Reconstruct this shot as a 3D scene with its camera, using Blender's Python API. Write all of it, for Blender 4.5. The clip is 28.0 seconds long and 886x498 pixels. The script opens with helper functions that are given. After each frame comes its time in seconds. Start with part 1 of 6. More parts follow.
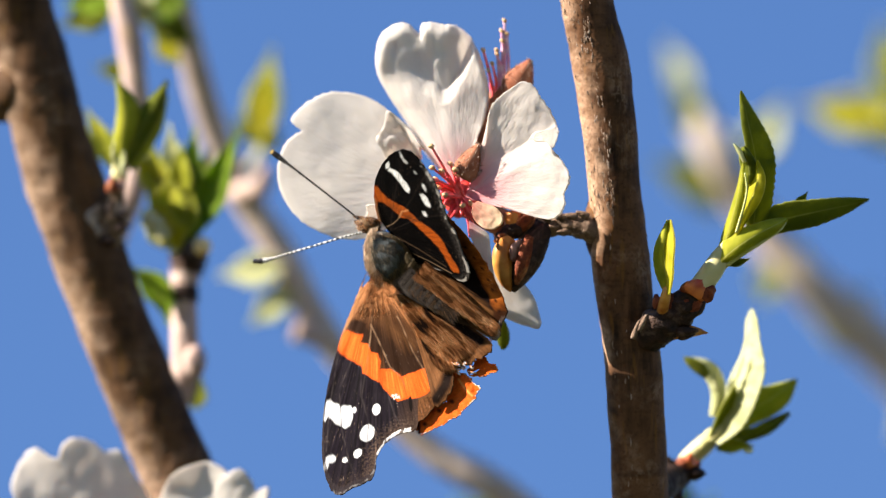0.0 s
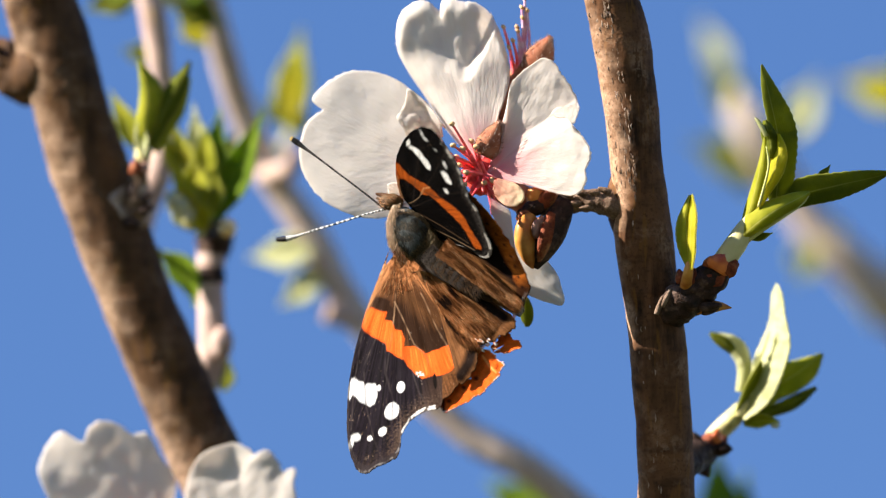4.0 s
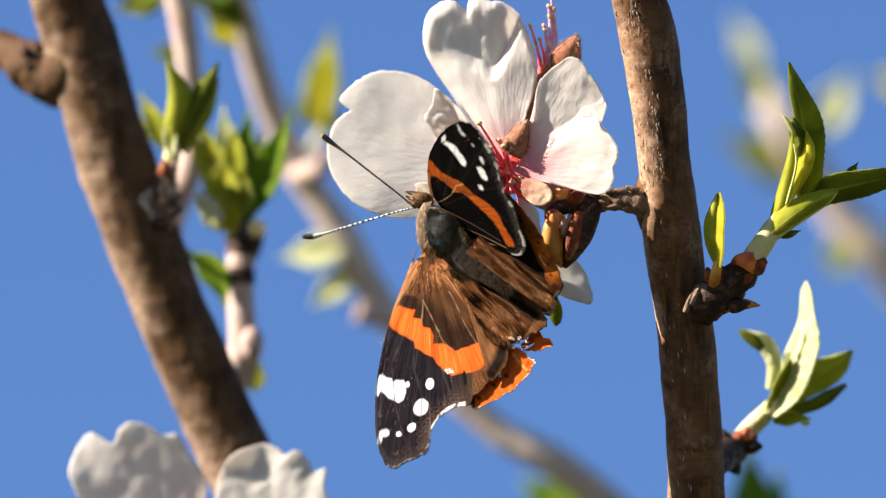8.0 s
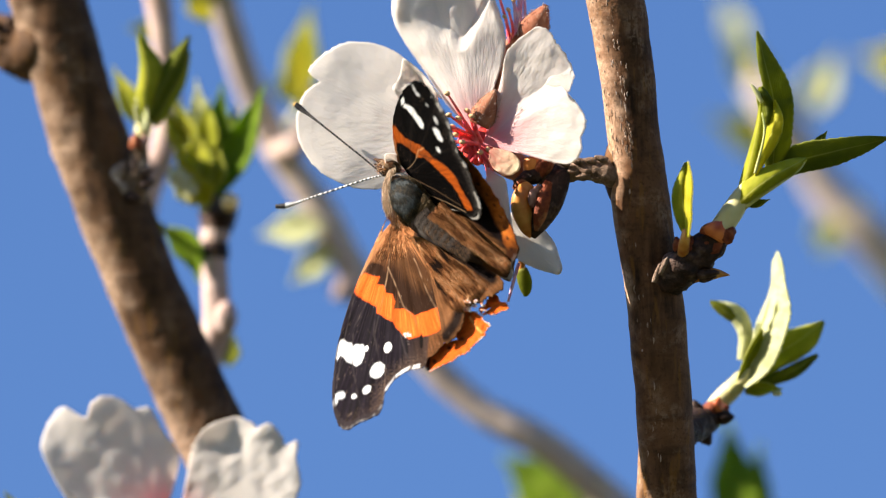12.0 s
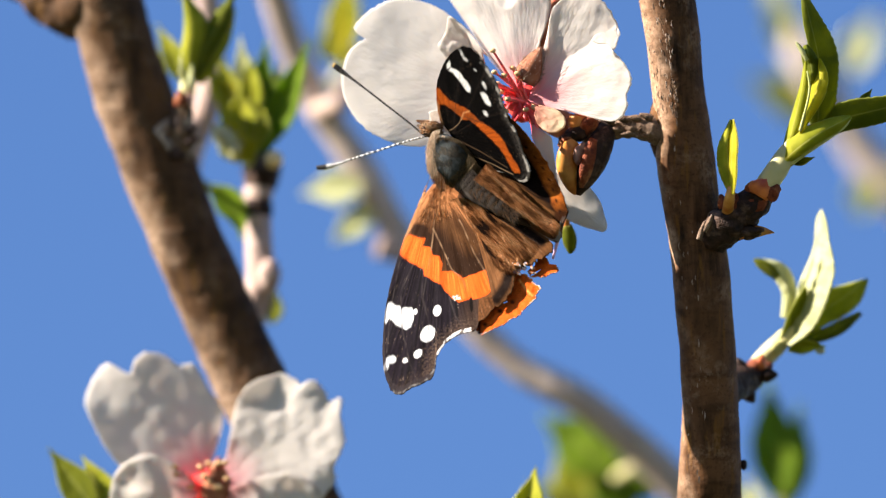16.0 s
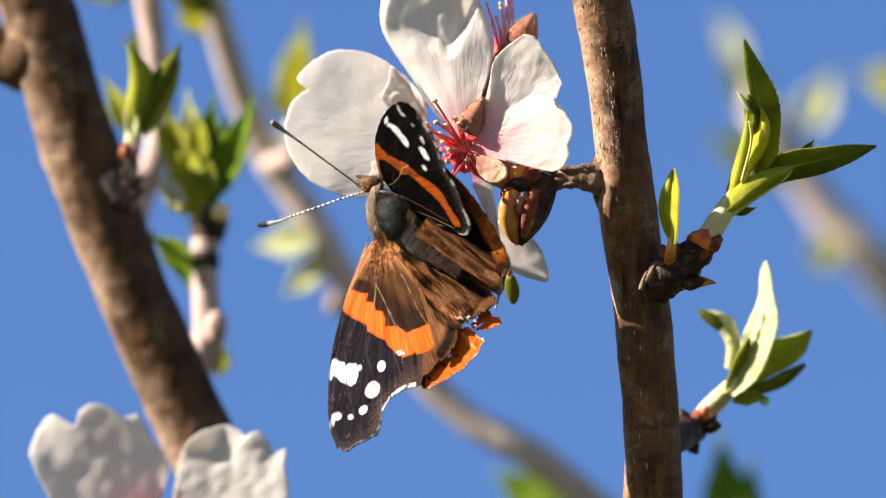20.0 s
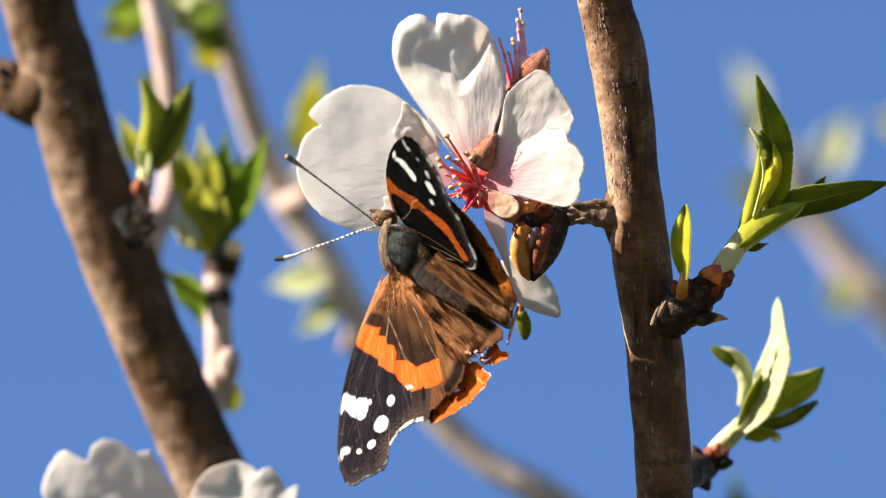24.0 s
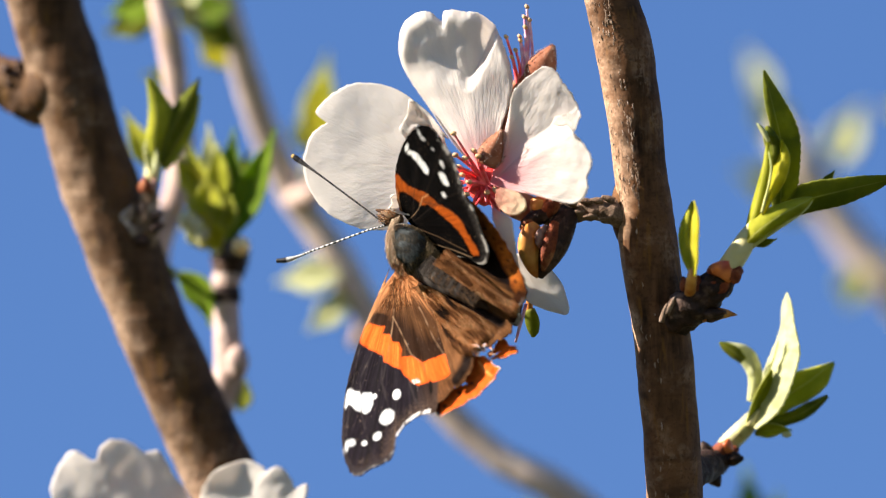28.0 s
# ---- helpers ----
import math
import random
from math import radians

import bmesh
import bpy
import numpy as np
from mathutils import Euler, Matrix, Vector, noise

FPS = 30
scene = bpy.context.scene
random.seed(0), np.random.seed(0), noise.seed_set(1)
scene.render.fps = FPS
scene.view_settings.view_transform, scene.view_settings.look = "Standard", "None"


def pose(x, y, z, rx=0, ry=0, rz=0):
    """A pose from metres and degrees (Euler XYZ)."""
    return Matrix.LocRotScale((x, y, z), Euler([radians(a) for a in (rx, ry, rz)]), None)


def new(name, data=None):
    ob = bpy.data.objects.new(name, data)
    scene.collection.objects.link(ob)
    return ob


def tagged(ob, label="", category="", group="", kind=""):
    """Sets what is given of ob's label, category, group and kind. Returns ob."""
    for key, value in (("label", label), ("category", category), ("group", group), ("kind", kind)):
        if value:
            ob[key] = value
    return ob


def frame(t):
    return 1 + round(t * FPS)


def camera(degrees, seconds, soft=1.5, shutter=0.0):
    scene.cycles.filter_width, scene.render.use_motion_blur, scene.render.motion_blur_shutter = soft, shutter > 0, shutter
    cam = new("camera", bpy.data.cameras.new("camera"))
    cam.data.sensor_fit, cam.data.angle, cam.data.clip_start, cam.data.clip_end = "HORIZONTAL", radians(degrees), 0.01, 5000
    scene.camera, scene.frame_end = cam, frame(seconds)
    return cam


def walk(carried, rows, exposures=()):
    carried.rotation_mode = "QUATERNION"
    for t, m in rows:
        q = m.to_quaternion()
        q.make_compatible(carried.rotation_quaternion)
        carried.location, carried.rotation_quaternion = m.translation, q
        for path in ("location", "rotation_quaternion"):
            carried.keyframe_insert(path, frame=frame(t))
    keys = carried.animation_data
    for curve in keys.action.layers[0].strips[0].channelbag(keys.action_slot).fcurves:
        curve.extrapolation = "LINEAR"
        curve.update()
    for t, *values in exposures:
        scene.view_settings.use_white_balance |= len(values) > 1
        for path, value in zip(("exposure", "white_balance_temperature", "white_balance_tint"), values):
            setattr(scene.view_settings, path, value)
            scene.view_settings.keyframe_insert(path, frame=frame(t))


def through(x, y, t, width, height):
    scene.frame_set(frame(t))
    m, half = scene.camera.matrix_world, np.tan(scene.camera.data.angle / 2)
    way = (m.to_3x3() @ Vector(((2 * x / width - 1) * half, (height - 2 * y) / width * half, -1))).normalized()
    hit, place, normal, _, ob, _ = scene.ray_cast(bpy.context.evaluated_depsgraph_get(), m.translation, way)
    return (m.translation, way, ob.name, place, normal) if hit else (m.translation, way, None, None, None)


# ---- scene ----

# All of the tree is laid out on an upright drawing sheet that faces the camera's first stand:
# x to the right and y down in sheet units of 0.0766 mm, w in millimetres behind the sheet.
REACH = 1.6
LENS = 4.3
UNIT = 2 * REACH * math.tan(radians(LENS / 2)) / 1568
BASE = pose(0, 0, 2.0, 24, 0, 0)

cam = camera(LENS, 28.0, soft=1.25)
cam.data.dof.use_dof = True
cam.data.dof.focus_distance = REACH - 0.009
cam.data.dof.aperture_fstop = 10.0

# seconds; eye in mm off its first stand (right, ahead, up); pitch, turn to the left and lean in degrees
PATH = [
    (0, 0.0, 0.0, 0.0, 0.0000, 0.0000, 0.000),
    (0.5, 4.7, 2.3, 0.8, -0.0446, 0.1553, -0.240),
    (1, 6.6, 1.7, -3.3, 0.0805, 0.2236, -0.299),
    (1.5, 10.0, 2.7, -1.2, -0.0171, 0.3610, -0.346),
    (2, 11.9, 2.6, -3.4, 0.0496, 0.4553, -0.366),
    (2.5, 16.9, 3.9, -3.6, 0.0518, 0.6413, -0.376),
    (3, 16.9, 3.9, -5.3, 0.0850, 0.6568, -0.509),
    (3.5, 17.1, 3.5, -5.1, 0.0686, 0.6993, -0.600),
    (5.5, 25.3, 4.1, -8.6, 0.1579, 1.0775, -0.858),
    (6, 26.3, 4.3, -12.2, 0.2683, 1.1497, -0.943),
    (6.5, 28.3, 6.0, -8.4, 0.1526, 1.2611, -1.045),
    (7, 27.0, 4.8, 2.4, -0.1947, 1.2435, -1.087),
    (7.5, 32.1, 5.2, -1.6, -0.0609, 1.4218, -1.045),
    (8, 24.4, 3.4, -3.1, -0.0155, 1.1237, -1.027),
    (8.5, 31.3, 4.2, -8.0, 0.1595, 1.3478, -0.921),
    (9, 32.2, 5.5, -9.8, 0.2210, 1.3705, -0.927),
    (9.5, 31.5, 4.1, -10.4, 0.2420, 1.3191, -0.954),
    (10, 36.4, 3.9, -14.1, 0.3652, 1.4484, -0.988),
    (10.5, 37.3, 3.5, -19.0, 0.5005, 1.4414, -0.894),
    (11, 44.0, 5.3, -16.8, 0.3866, 1.6523, -1.161),
    (11.5, 45.4, 5.5, -20.8, 0.4899, 1.7227, -1.135),
    (12, 47.7, 6.1, -16.2, 0.2908, 1.8217, -1.245),
    (12.5, 46.0, 5.2, -21.1, 0.4218, 1.7530, -1.193),
    (13, 48.0, 6.5, -20.8, 0.3294, 1.8511, -1.121),
    (13.5, 42.9, 7.6, -17.5, 0.0895, 1.6877, -1.343),
    (15.5, 42.7, 3.9, -24.7, 0.3458, 1.8166, -1.141),
    (16, 38.6, 2.5, -20.9, 0.2608, 1.7128, -1.107),
    (16.5, 40.7, 2.2, -21.3, 0.3513, 1.7858, -0.923),
    (17, 44.0, 3.5, -22.9, 0.4308, 1.8368, -0.903),
    (17.5, 46.6, 2.5, -24.5, 0.5266, 1.8751, -0.875),
    (18, 51.2, 2.6, -22.5, 0.5224, 2.0064, -1.004),
    (18.5, 52.8, 1.4, -27.4, 0.7235, 2.0018, -0.873),
    (19, 57.2, 3.0, -27.9, 0.7205, 2.1272, -0.936),
    (19.5, 59.0, 3.0, -30.1, 0.8025, 2.1687, -1.076),
    (20, 60.4, 4.2, -29.8, 0.8110, 2.2225, -1.089),
    (20.5, 59.6, 4.3, -28.8, 0.7840, 2.1881, -1.059),
    (22.5, 64.8, 7.4, -40.8, 1.1907, 2.4142, -1.080),
    (23, 64.0, 6.0, -37.9, 1.1529, 2.3980, -1.097),
    (23.5, 64.0, 5.0, -35.7, 1.1328, 2.4083, -1.192),
    (24, 65.6, 5.4, -38.6, 1.3009, 2.4719, -0.970),
    (24.5, 70.0, 17.9, -41.5, 1.4017, 2.6427, -1.081),
    (25, 70.7, 25.5, -44.2, 1.5017, 2.6830, -1.110),
    (25.5, 72.7, 10.1, -48.4, 1.6153, 2.7610, -1.151),
    (26, 71.9, 4.1, -45.0, 1.4845, 2.7433, -1.282),
    (26.5, 72.7, 11.0, -44.0, 1.4840, 2.7854, -1.233),
    (27, 73.0, 10.5, -39.1, 1.3303, 2.7900, -1.164),
    (27.5, 67.5, 9.1, -40.0, 1.3518, 2.5833, -1.215),
    (28, 69.7, 10.2, -32.3, 1.0463, 2.6670, -1.351),
]


def stand(x, y, z, pitch, turn, lean):
    return (BASE @ Matrix.Translation((x / 1000, y / 1000 - REACH, z / 1000)) @ pose(0, 0, 0, 0, -lean, 0)
            @ pose(0, 0, 0, 0, 0, turn) @ pose(0, 0, 0, 90 + pitch, 0, 0))


walk(cam, [(t, stand(*row)) for t, *row in PATH], [(0, 1.84), (12, 1.85), (15.5, 1.93), (18, 1.92), (20.5, 1.87), (28, 1.84)])

# ---- light ----
SUN = Vector((-0.80, -0.04, 0.58)).normalized()  # towards the sun, on the sheet's axes
SUN_WORLD = (BASE.to_3x3() @ SUN).normalized()
sky = bpy.data.worlds.new("sky")
scene.world = sky
sky.use_nodes = True
sn = sky.node_tree.nodes
sl = sky.node_tree.links
tex = sn.new("ShaderNodeTexSky")
tex.sky_type = "NISHITA"
tex.sun_disc = False
tex.sun_elevation = math.asin(SUN_WORLD.z)
tex.sun_rotation = math.atan2(SUN_WORLD.x, SUN_WORLD.y)
tex.air_density = 1.0
tex.dust_density = 0.0
tex.ozone_density = 3.0
sn["Background"].inputs["Strength"].default_value = 0.050
clear = sn.new("ShaderNodeHueSaturation")
clear.inputs["Hue"].default_value = 0.512
clear.inputs["Saturation"].default_value = 1.18
sl.new(tex.outputs["Color"], clear.inputs["Color"])
sl.new(clear.outputs["Color"], sn["Background"].inputs["Color"])
lamp = bpy.data.lights.new("sun", "SUN")
lamp.energy = 5.0
lamp.angle = radians(0.53)
lamp.color = (1.0, 0.92, 0.80)
sun = new("sun", lamp)
sun.matrix_world = Matrix.Translation((0, 0, 6)) @ SUN_WORLD.to_track_quat("Z", "Y").to_matrix().to_4x4()

# ---- materials ----


class Nodes:
    """A small helper to write node trees in a few words."""

    def __init__(self, name, roughness=0.6, spec=0.3):
        self.mat = bpy.data.materials.new(name)
        self.mat.use_nodes = True
        self.n, self.l = self.mat.node_tree.nodes, self.mat.node_tree.links
        self.shader = self.n["Principled BSDF"]
        self.shader.inputs["Roughness"].default_value = roughness
        self.shader.inputs["Specular IOR Level"].default_value = spec

    def put(self, node, socket, value):
        if hasattr(value, "is_linked"):
            self.l.new(value, node.inputs[socket])
        else:
            node.inputs[socket].default_value = value

    def place(self, scale=(1, 1, 1)):
        co = self.n.new("ShaderNodeTexCoord")
        mp = self.n.new("ShaderNodeMapping")
        mp.inputs["Scale"].default_value = scale
        self.l.new(co.outputs["Object"], mp.inputs["Vector"])
        return mp.outputs["Vector"]

    def uv(self, scale=(1, 1, 1)):
        co = self.n.new("ShaderNodeUVMap")
        mp = self.n.new("ShaderNodeMapping")
        mp.inputs["Scale"].default_value = scale
        self.l.new(co.outputs["UV"], mp.inputs["Vector"])
        return mp.outputs["Vector"]

    def noise(self, vector, scale, detail=4.0, rough=0.6):
        t = self.n.new("ShaderNodeTexNoise")
        self.l.new(vector, t.inputs["Vector"])
        t.inputs["Scale"].default_value, t.inputs["Detail"].default_value = scale, detail
        t.inputs["Roughness"].default_value = rough
        return t.outputs["Fac"]

    def cells(self, vector, scale):
        t = self.n.new("ShaderNodeTexVoronoi")
        t.feature = "DISTANCE_TO_EDGE"
        self.l.new(vector, t.inputs["Vector"])
        t.inputs["Scale"].default_value = scale
        return t.outputs["Distance"]

    def waves(self, vector, scale, bend=2.0, axis="Y"):
        t = self.n.new("ShaderNodeTexWave")
        t.bands_direction = axis
        self.l.new(vector, t.inputs["Vector"])
        t.inputs["Scale"].default_value, t.inputs["Distortion"].default_value = scale, bend
        t.inputs["Detail"].default_value = 3
        return t.outputs["Fac"]

    def ramp(self, fac, *stops):
        r = self.n.new("ShaderNodeValToRGB")
        self.l.new(fac, r.inputs["Fac"])
        el = r.color_ramp.elements
        while len(el) < len(stops):
            el.new(0.5)
        for e, (at_, c) in zip(el, stops):
            e.position = at_
            e.color = (*c, 1) if len(c) == 3 else c
        return r.outputs["Color"]

    def mix(self, fac, a, b, how="MIX"):
        m = self.n.new("ShaderNodeMixRGB")
        m.blend_type = how
        self.put(m, "Fac", fac)
        for s, v in (("Color1", a), ("Color2", b)):
            self.put(m, s, v if hasattr(v, "is_linked") else (*v, 1))
        return m.outputs["Color"]

    def sums(self, a, b, how="ADD"):
        m = self.n.new("ShaderNodeMath")
        m.operation = how
        self.put(m, 0, a)
        self.put(m, 1, b)
        return m.outputs[0]

    def painted(self, name="tint"):
        a = self.n.new("ShaderNodeAttribute")
        a.attribute_name = name
        return a.outputs["Color"]

    def random(self):
        return self.n.new("ShaderNodeObjectInfo").outputs["Random"]

    def bump(self, height, strength, distance):
        b = self.n.new("ShaderNodeBump")
        self.l.new(height, b.inputs["Height"])
        b.inputs["Strength"].default_value, b.inputs["Distance"].default_value = strength, distance
        self.l.new(b.outputs["Normal"], self.shader.inputs["Normal"])
        return b.outputs["Normal"]

    def colour(self, c):
        self.put(self.shader, "Base Color", c if hasattr(c, "is_linked") else (*c, 1))

    def glow_through(self, colour, share, normal=None):
        """Light that passes a thin leaf or petal."""
        t = self.n.new("ShaderNodeBsdfTranslucent")
        self.put(t, "Color", colour if hasattr(colour, "is_linked") else (*colour, 1))
        if normal is not None:
            self.l.new(normal, t.inputs["Normal"])
        m = self.n.new("ShaderNodeMixShader")
        m.inputs["Fac"].default_value = share
        out = self.n["Material Output"]
        self.l.new(self.shader.outputs[0], m.inputs[1])
        self.l.new(t.outputs[0], m.inputs[2])
        self.l.new(m.outputs[0], out.inputs["Surface"])


def bark_material(name, dark, mid, light, streak, lean=0.0):
    """Smooth young bark: streaks along the limb, peeling silver strips, pores. lean: the limb's lean in degrees."""
    k = Nodes(name, 0.72, 0.10)
    spots = k.place((1, 1, 1))
    turned = k.n.new("ShaderNodeMapping")
    k.l.new(spots, turned.inputs["Vector"])
    turned.inputs["Rotation"].default_value = (0, radians(lean), 0)
    turned.inputs["Scale"].default_value = (1, 1, 0.13)
    along = turned.outputs["Vector"]
    cross = k.place((0.35, 0.35, 1.6))
    big = k.noise(spots, 110, 4)
    fine = k.noise(along, 620, 6, 0.65)
    streaks = k.noise(along, 1500, 4, 0.6)
    grain = k.noise(spots, 2200, 4, 0.7)
    rings = k.noise(cross, 420, 4, 0.6)
    base = k.mix(k.ramp(big, (0.35, (0, 0, 0)), (0.65, (1, 1, 1))), dark, mid)
    base = k.mix(k.ramp(fine, (0.40, (0, 0, 0)), (0.64, (0.8,) * 3)), base, mid)
    base = k.mix(k.ramp(rings, (0.50, (0, 0, 0)), (0.70, (0.5,) * 3)), base, dark)
    # ochre lines along the limb
    base = k.mix(k.ramp(k.noise(along, 900, 3, 0.5), (0.60, (0, 0, 0)), (0.68, (0.5,) * 3)), base, tuple(c * f for c, f in zip(mid, (1.3, 1.25, 0.5))))
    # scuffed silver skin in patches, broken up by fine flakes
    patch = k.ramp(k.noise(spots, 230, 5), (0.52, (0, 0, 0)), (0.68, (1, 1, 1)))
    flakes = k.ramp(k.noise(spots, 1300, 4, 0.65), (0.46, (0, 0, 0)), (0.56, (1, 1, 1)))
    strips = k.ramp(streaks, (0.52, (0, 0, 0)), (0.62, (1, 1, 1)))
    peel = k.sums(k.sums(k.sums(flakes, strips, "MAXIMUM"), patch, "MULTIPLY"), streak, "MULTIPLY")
    # mask adds the sunlit side's paleness to the colour, along with worn skin
    worn_lit = k.sums(k.painted(), k.sums(k.sums(flakes, 0.35, "MULTIPLY"), 0.45, "ADD"), "MULTIPLY")
    base = k.mix(k.sums(peel, worn_lit, "MAXIMUM"), base, light)
    base = k.mix(k.ramp(grain, (0.32, (0.5,) * 3), (0.46, (0, 0, 0))), base, tuple(c * 0.5 for c in dark))
    k.colour(base)
    relief = k.sums(k.noise(along, 620, 1.5, 0.5), k.sums(k.noise(spots, 1400, 1, 0.5), 0.35, "MULTIPLY"))
    ridge = k.sums(k.noise(cross, 420, 1, 0.5), k.sums(k.ramp(k.noise(spots, 900, 1, 0.5), (0.4, (0, 0, 0)), (0.6, (0.5,) * 3)), patch, "MULTIPLY"))
    k.bump(k.sums(relief, ridge), 0.6, 0.00025)
    return k.mat


def scaly_material(name, dark, mid, light):
    """Rough, cracked spur bark and bud scales."""
    k = Nodes(name, 0.7, 0.2)
    p = k.place()
    crack = k.cells(p, 1900)
    fine = k.noise(p, 900, 5, 0.7)
    base = k.mix(k.ramp(fine, (0.35, (0, 0, 0)), (0.65, (1, 1, 1))), dark, mid)
    base = k.mix(k.ramp(k.noise(p, 380, 3), (0.55, (0, 0, 0)), (0.70, (0.8,) * 3)), base, light)
    base = k.mix(k.ramp(crack, (0.0, (0.4,) * 3), (0.06, (0, 0, 0))), base, tuple(c * 0.4 for c in dark))
    k.colour(base)
    k.bump(k.sums(k.sums(k.noise(p, 900, 2, 0.5), k.noise(k.place((1, 1, 0.4)), 420, 2, 0.5)), k.ramp(crack, (0, (0, 0, 0)), (0.2, (0.15, 0.15, 0.15)))), 0.6, 0.0004)
    return k.mat


def petal_material(name, white, blush, share=0.5):
    """A thin white petal: fine veins along it, small creases, light passing through."""
    k = Nodes(name, 0.6, 0.12)
    veins = k.noise(k.uv((1.6, 34, 1)), 1.7, 3, 0.6)
    pits = k.noise(k.uv((11, 44, 1)), 1.0, 3, 0.6)
    folds = k.noise(k.uv((4, 15, 1)), 1.0, 2, 0.5)
    fine = k.noise(k.place(), 1500, 3, 0.6)
    soft = k.noise(k.place(), 210, 3)
    tint = k.painted()
    base = k.mix(tint, white, blush)
    base = k.mix(k.ramp(veins, (0.30, (0.09,) * 3), (0.46, (0, 0, 0))), base, (0.68, 0.58, 0.54))
    base = k.mix(k.ramp(soft, (0.35, (0.14,) * 3), (0.6, (0, 0, 0))), base, (0.76, 0.70, 0.60))
    k.colour(base)
    nrm = k.bump(k.sums(k.sums(k.sums(pits, 0.55, "MULTIPLY"), k.sums(folds, 0.45, "MULTIPLY")), k.sums(fine, 0.16, "MULTIPLY")), 0.6, 0.0003)
    k.glow_through(base, share, nrm)
    return k.mat


def leaf_material(name, deep, fresh, edge, share=0.4, through=(0.55, 0.62, 0.05)):
    """A young leaf: midrib, uneven side ribs, paler rim, brownish flecks, light passing through."""
    k = Nodes(name, 0.68, 0.08)
    uv = k.uv()
    split = k.n.new("ShaderNodeSeparateXYZ")
    k.l.new(uv, split.inputs[0])
    side = k.sums(split.outputs[1], 0.5, "SUBTRACT")
    away = k.n.new("ShaderNodeMath")
    away.operation = "ABSOLUTE"
    k.l.new(side, away.inputs[0])
    off = away.outputs[0]
    spots = k.noise(k.place(), 300, 2)
    fine = k.noise(k.place(), 1800, 1)
    ribs = k.n.new("ShaderNodeCombineXYZ")
    run = k.sums(k.sums(split.outputs[0], 8.0, "MULTIPLY"), k.sums(off, -7.0, "MULTIPLY"))
    k.l.new(k.sums(run, k.sums(spots, 2.2, "MULTIPLY")), ribs.inputs[0])
    rib = k.waves(ribs.outputs[0], 0.9, 1.2, "X")
    base = k.mix(k.ramp(spots, (0.40, (0, 0, 0)), (0.60, (1, 1, 1))), deep, fresh)
    base = k.mix(k.ramp(fine, (0.35, (0.3,) * 3), (0.55, (0, 0, 0))), base, deep)
    base = k.mix(k.ramp(rib, (0.0, (0.12,) * 3), (0.2, (0, 0, 0))), base, edge)
    base = k.mix(k.ramp(off, (0.0, (0.85,) * 3), (0.035, (0, 0, 0))), base, edge)
    base = k.mix(k.ramp(off, (0.44, (0, 0, 0)), (0.495, (0.85,) * 3)), base, edge)
    base = k.mix(k.ramp(k.noise(k.place(), 640, 3), (0.66, (0, 0, 0)), (0.74, (0.45,) * 3)), base, (0.22, 0.14, 0.03))
    base = k.mix(k.ramp(k.random(), (0, (0, 0, 0)), (1, (0.25,) * 3)), base, fresh)
    k.colour(base)
    nrm = k.bump(k.sums(k.sums(rib, 0.1, "MULTIPLY"), k.sums(k.sums(spots, 1.6, "MULTIPLY"), k.sums(fine, 0.3, "MULTIPLY"))), 0.5, 0.0003)
    k.glow_through(k.mix(0.5, base, through), share, nrm)
    return k.mat


def plain_material(name, a, b, scale=500, roughness=0.6, relief=0.4, spec=0.3):
    k = Nodes(name, roughness, spec)
    f = k.noise(k.place(), scale, 2, 0.5)
    k.colour(k.mix(k.ramp(f, (0.3, (0, 0, 0)), (0.7, (1, 1, 1))), a, b))
    k.bump(f, relief, 0.00015)
    return k.mat


def tinted_material(name, roughness=0.6, share=0.0, grain=0.25, spec=0.25):
    """A surface whose pattern comes with the mesh: fur, ringed feelers."""
    k = Nodes(name, roughness, spec)
    tint = k.painted()
    scales = k.noise(k.place(), 5200, 2, 0.6)
    base = k.mix(k.ramp(scales, (0.3, (grain,) * 3), (0.62, (0, 0, 0))), tint, (0.0, 0.0, 0.0))
    k.colour(base)
    nrm = k.bump(k.noise(k.place(), 2600, 1, 0.5), 0.4, 0.00006)
    if share:
        k.glow_through(base, share, nrm)
    return k.mat


def wing_material(name):
    """Wing scales: satin ridges that run out from the root, fine grain, worn pale specks."""
    k = Nodes(name, 0.66, 0.02)
    tint = k.painted()
    ridge = k.noise(k.uv((9, 260, 1)), 1.0, 3, 0.65)
    broad = k.noise(k.uv((5, 70, 1)), 1.0, 2, 0.55)
    scales = k.noise(k.place(), 6500, 2, 0.7)
    base = k.mix(1.0, tint, k.ramp(ridge, (0.30, (0.62,) * 3), (0.66, (1, 1, 1))), "MULTIPLY")
    base = k.mix(1.0, base, k.ramp(broad, (0.30, (0.82,) * 3), (0.62, (1, 1, 1))), "MULTIPLY")
    base = k.mix(k.ramp(scales, (0.36, (0.30,) * 3), (0.52, (0, 0, 0))), base, (0.0, 0.0, 0.0))
    worn_lit = k.sums(k.ramp(k.noise(k.uv((26, 210, 1)), 1.0, 2, 0.6), (0.64, (0, 0, 0)), (0.73, (0.5,) * 3)),
                  k.ramp(k.noise(k.place(), 330, 3), (0.48, (0, 0, 0)), (0.62, (1, 1, 1))), "MULTIPLY")
    base = k.mix(worn_lit, base, (0.40, 0.27, 0.19))
    k.colour(base)
    nrm = k.bump(k.sums(ridge, k.sums(scales, 0.4, "MULTIPLY")), 0.55, 0.00009)
    k.glow_through(base, 0.04, nrm)
    return k.mat


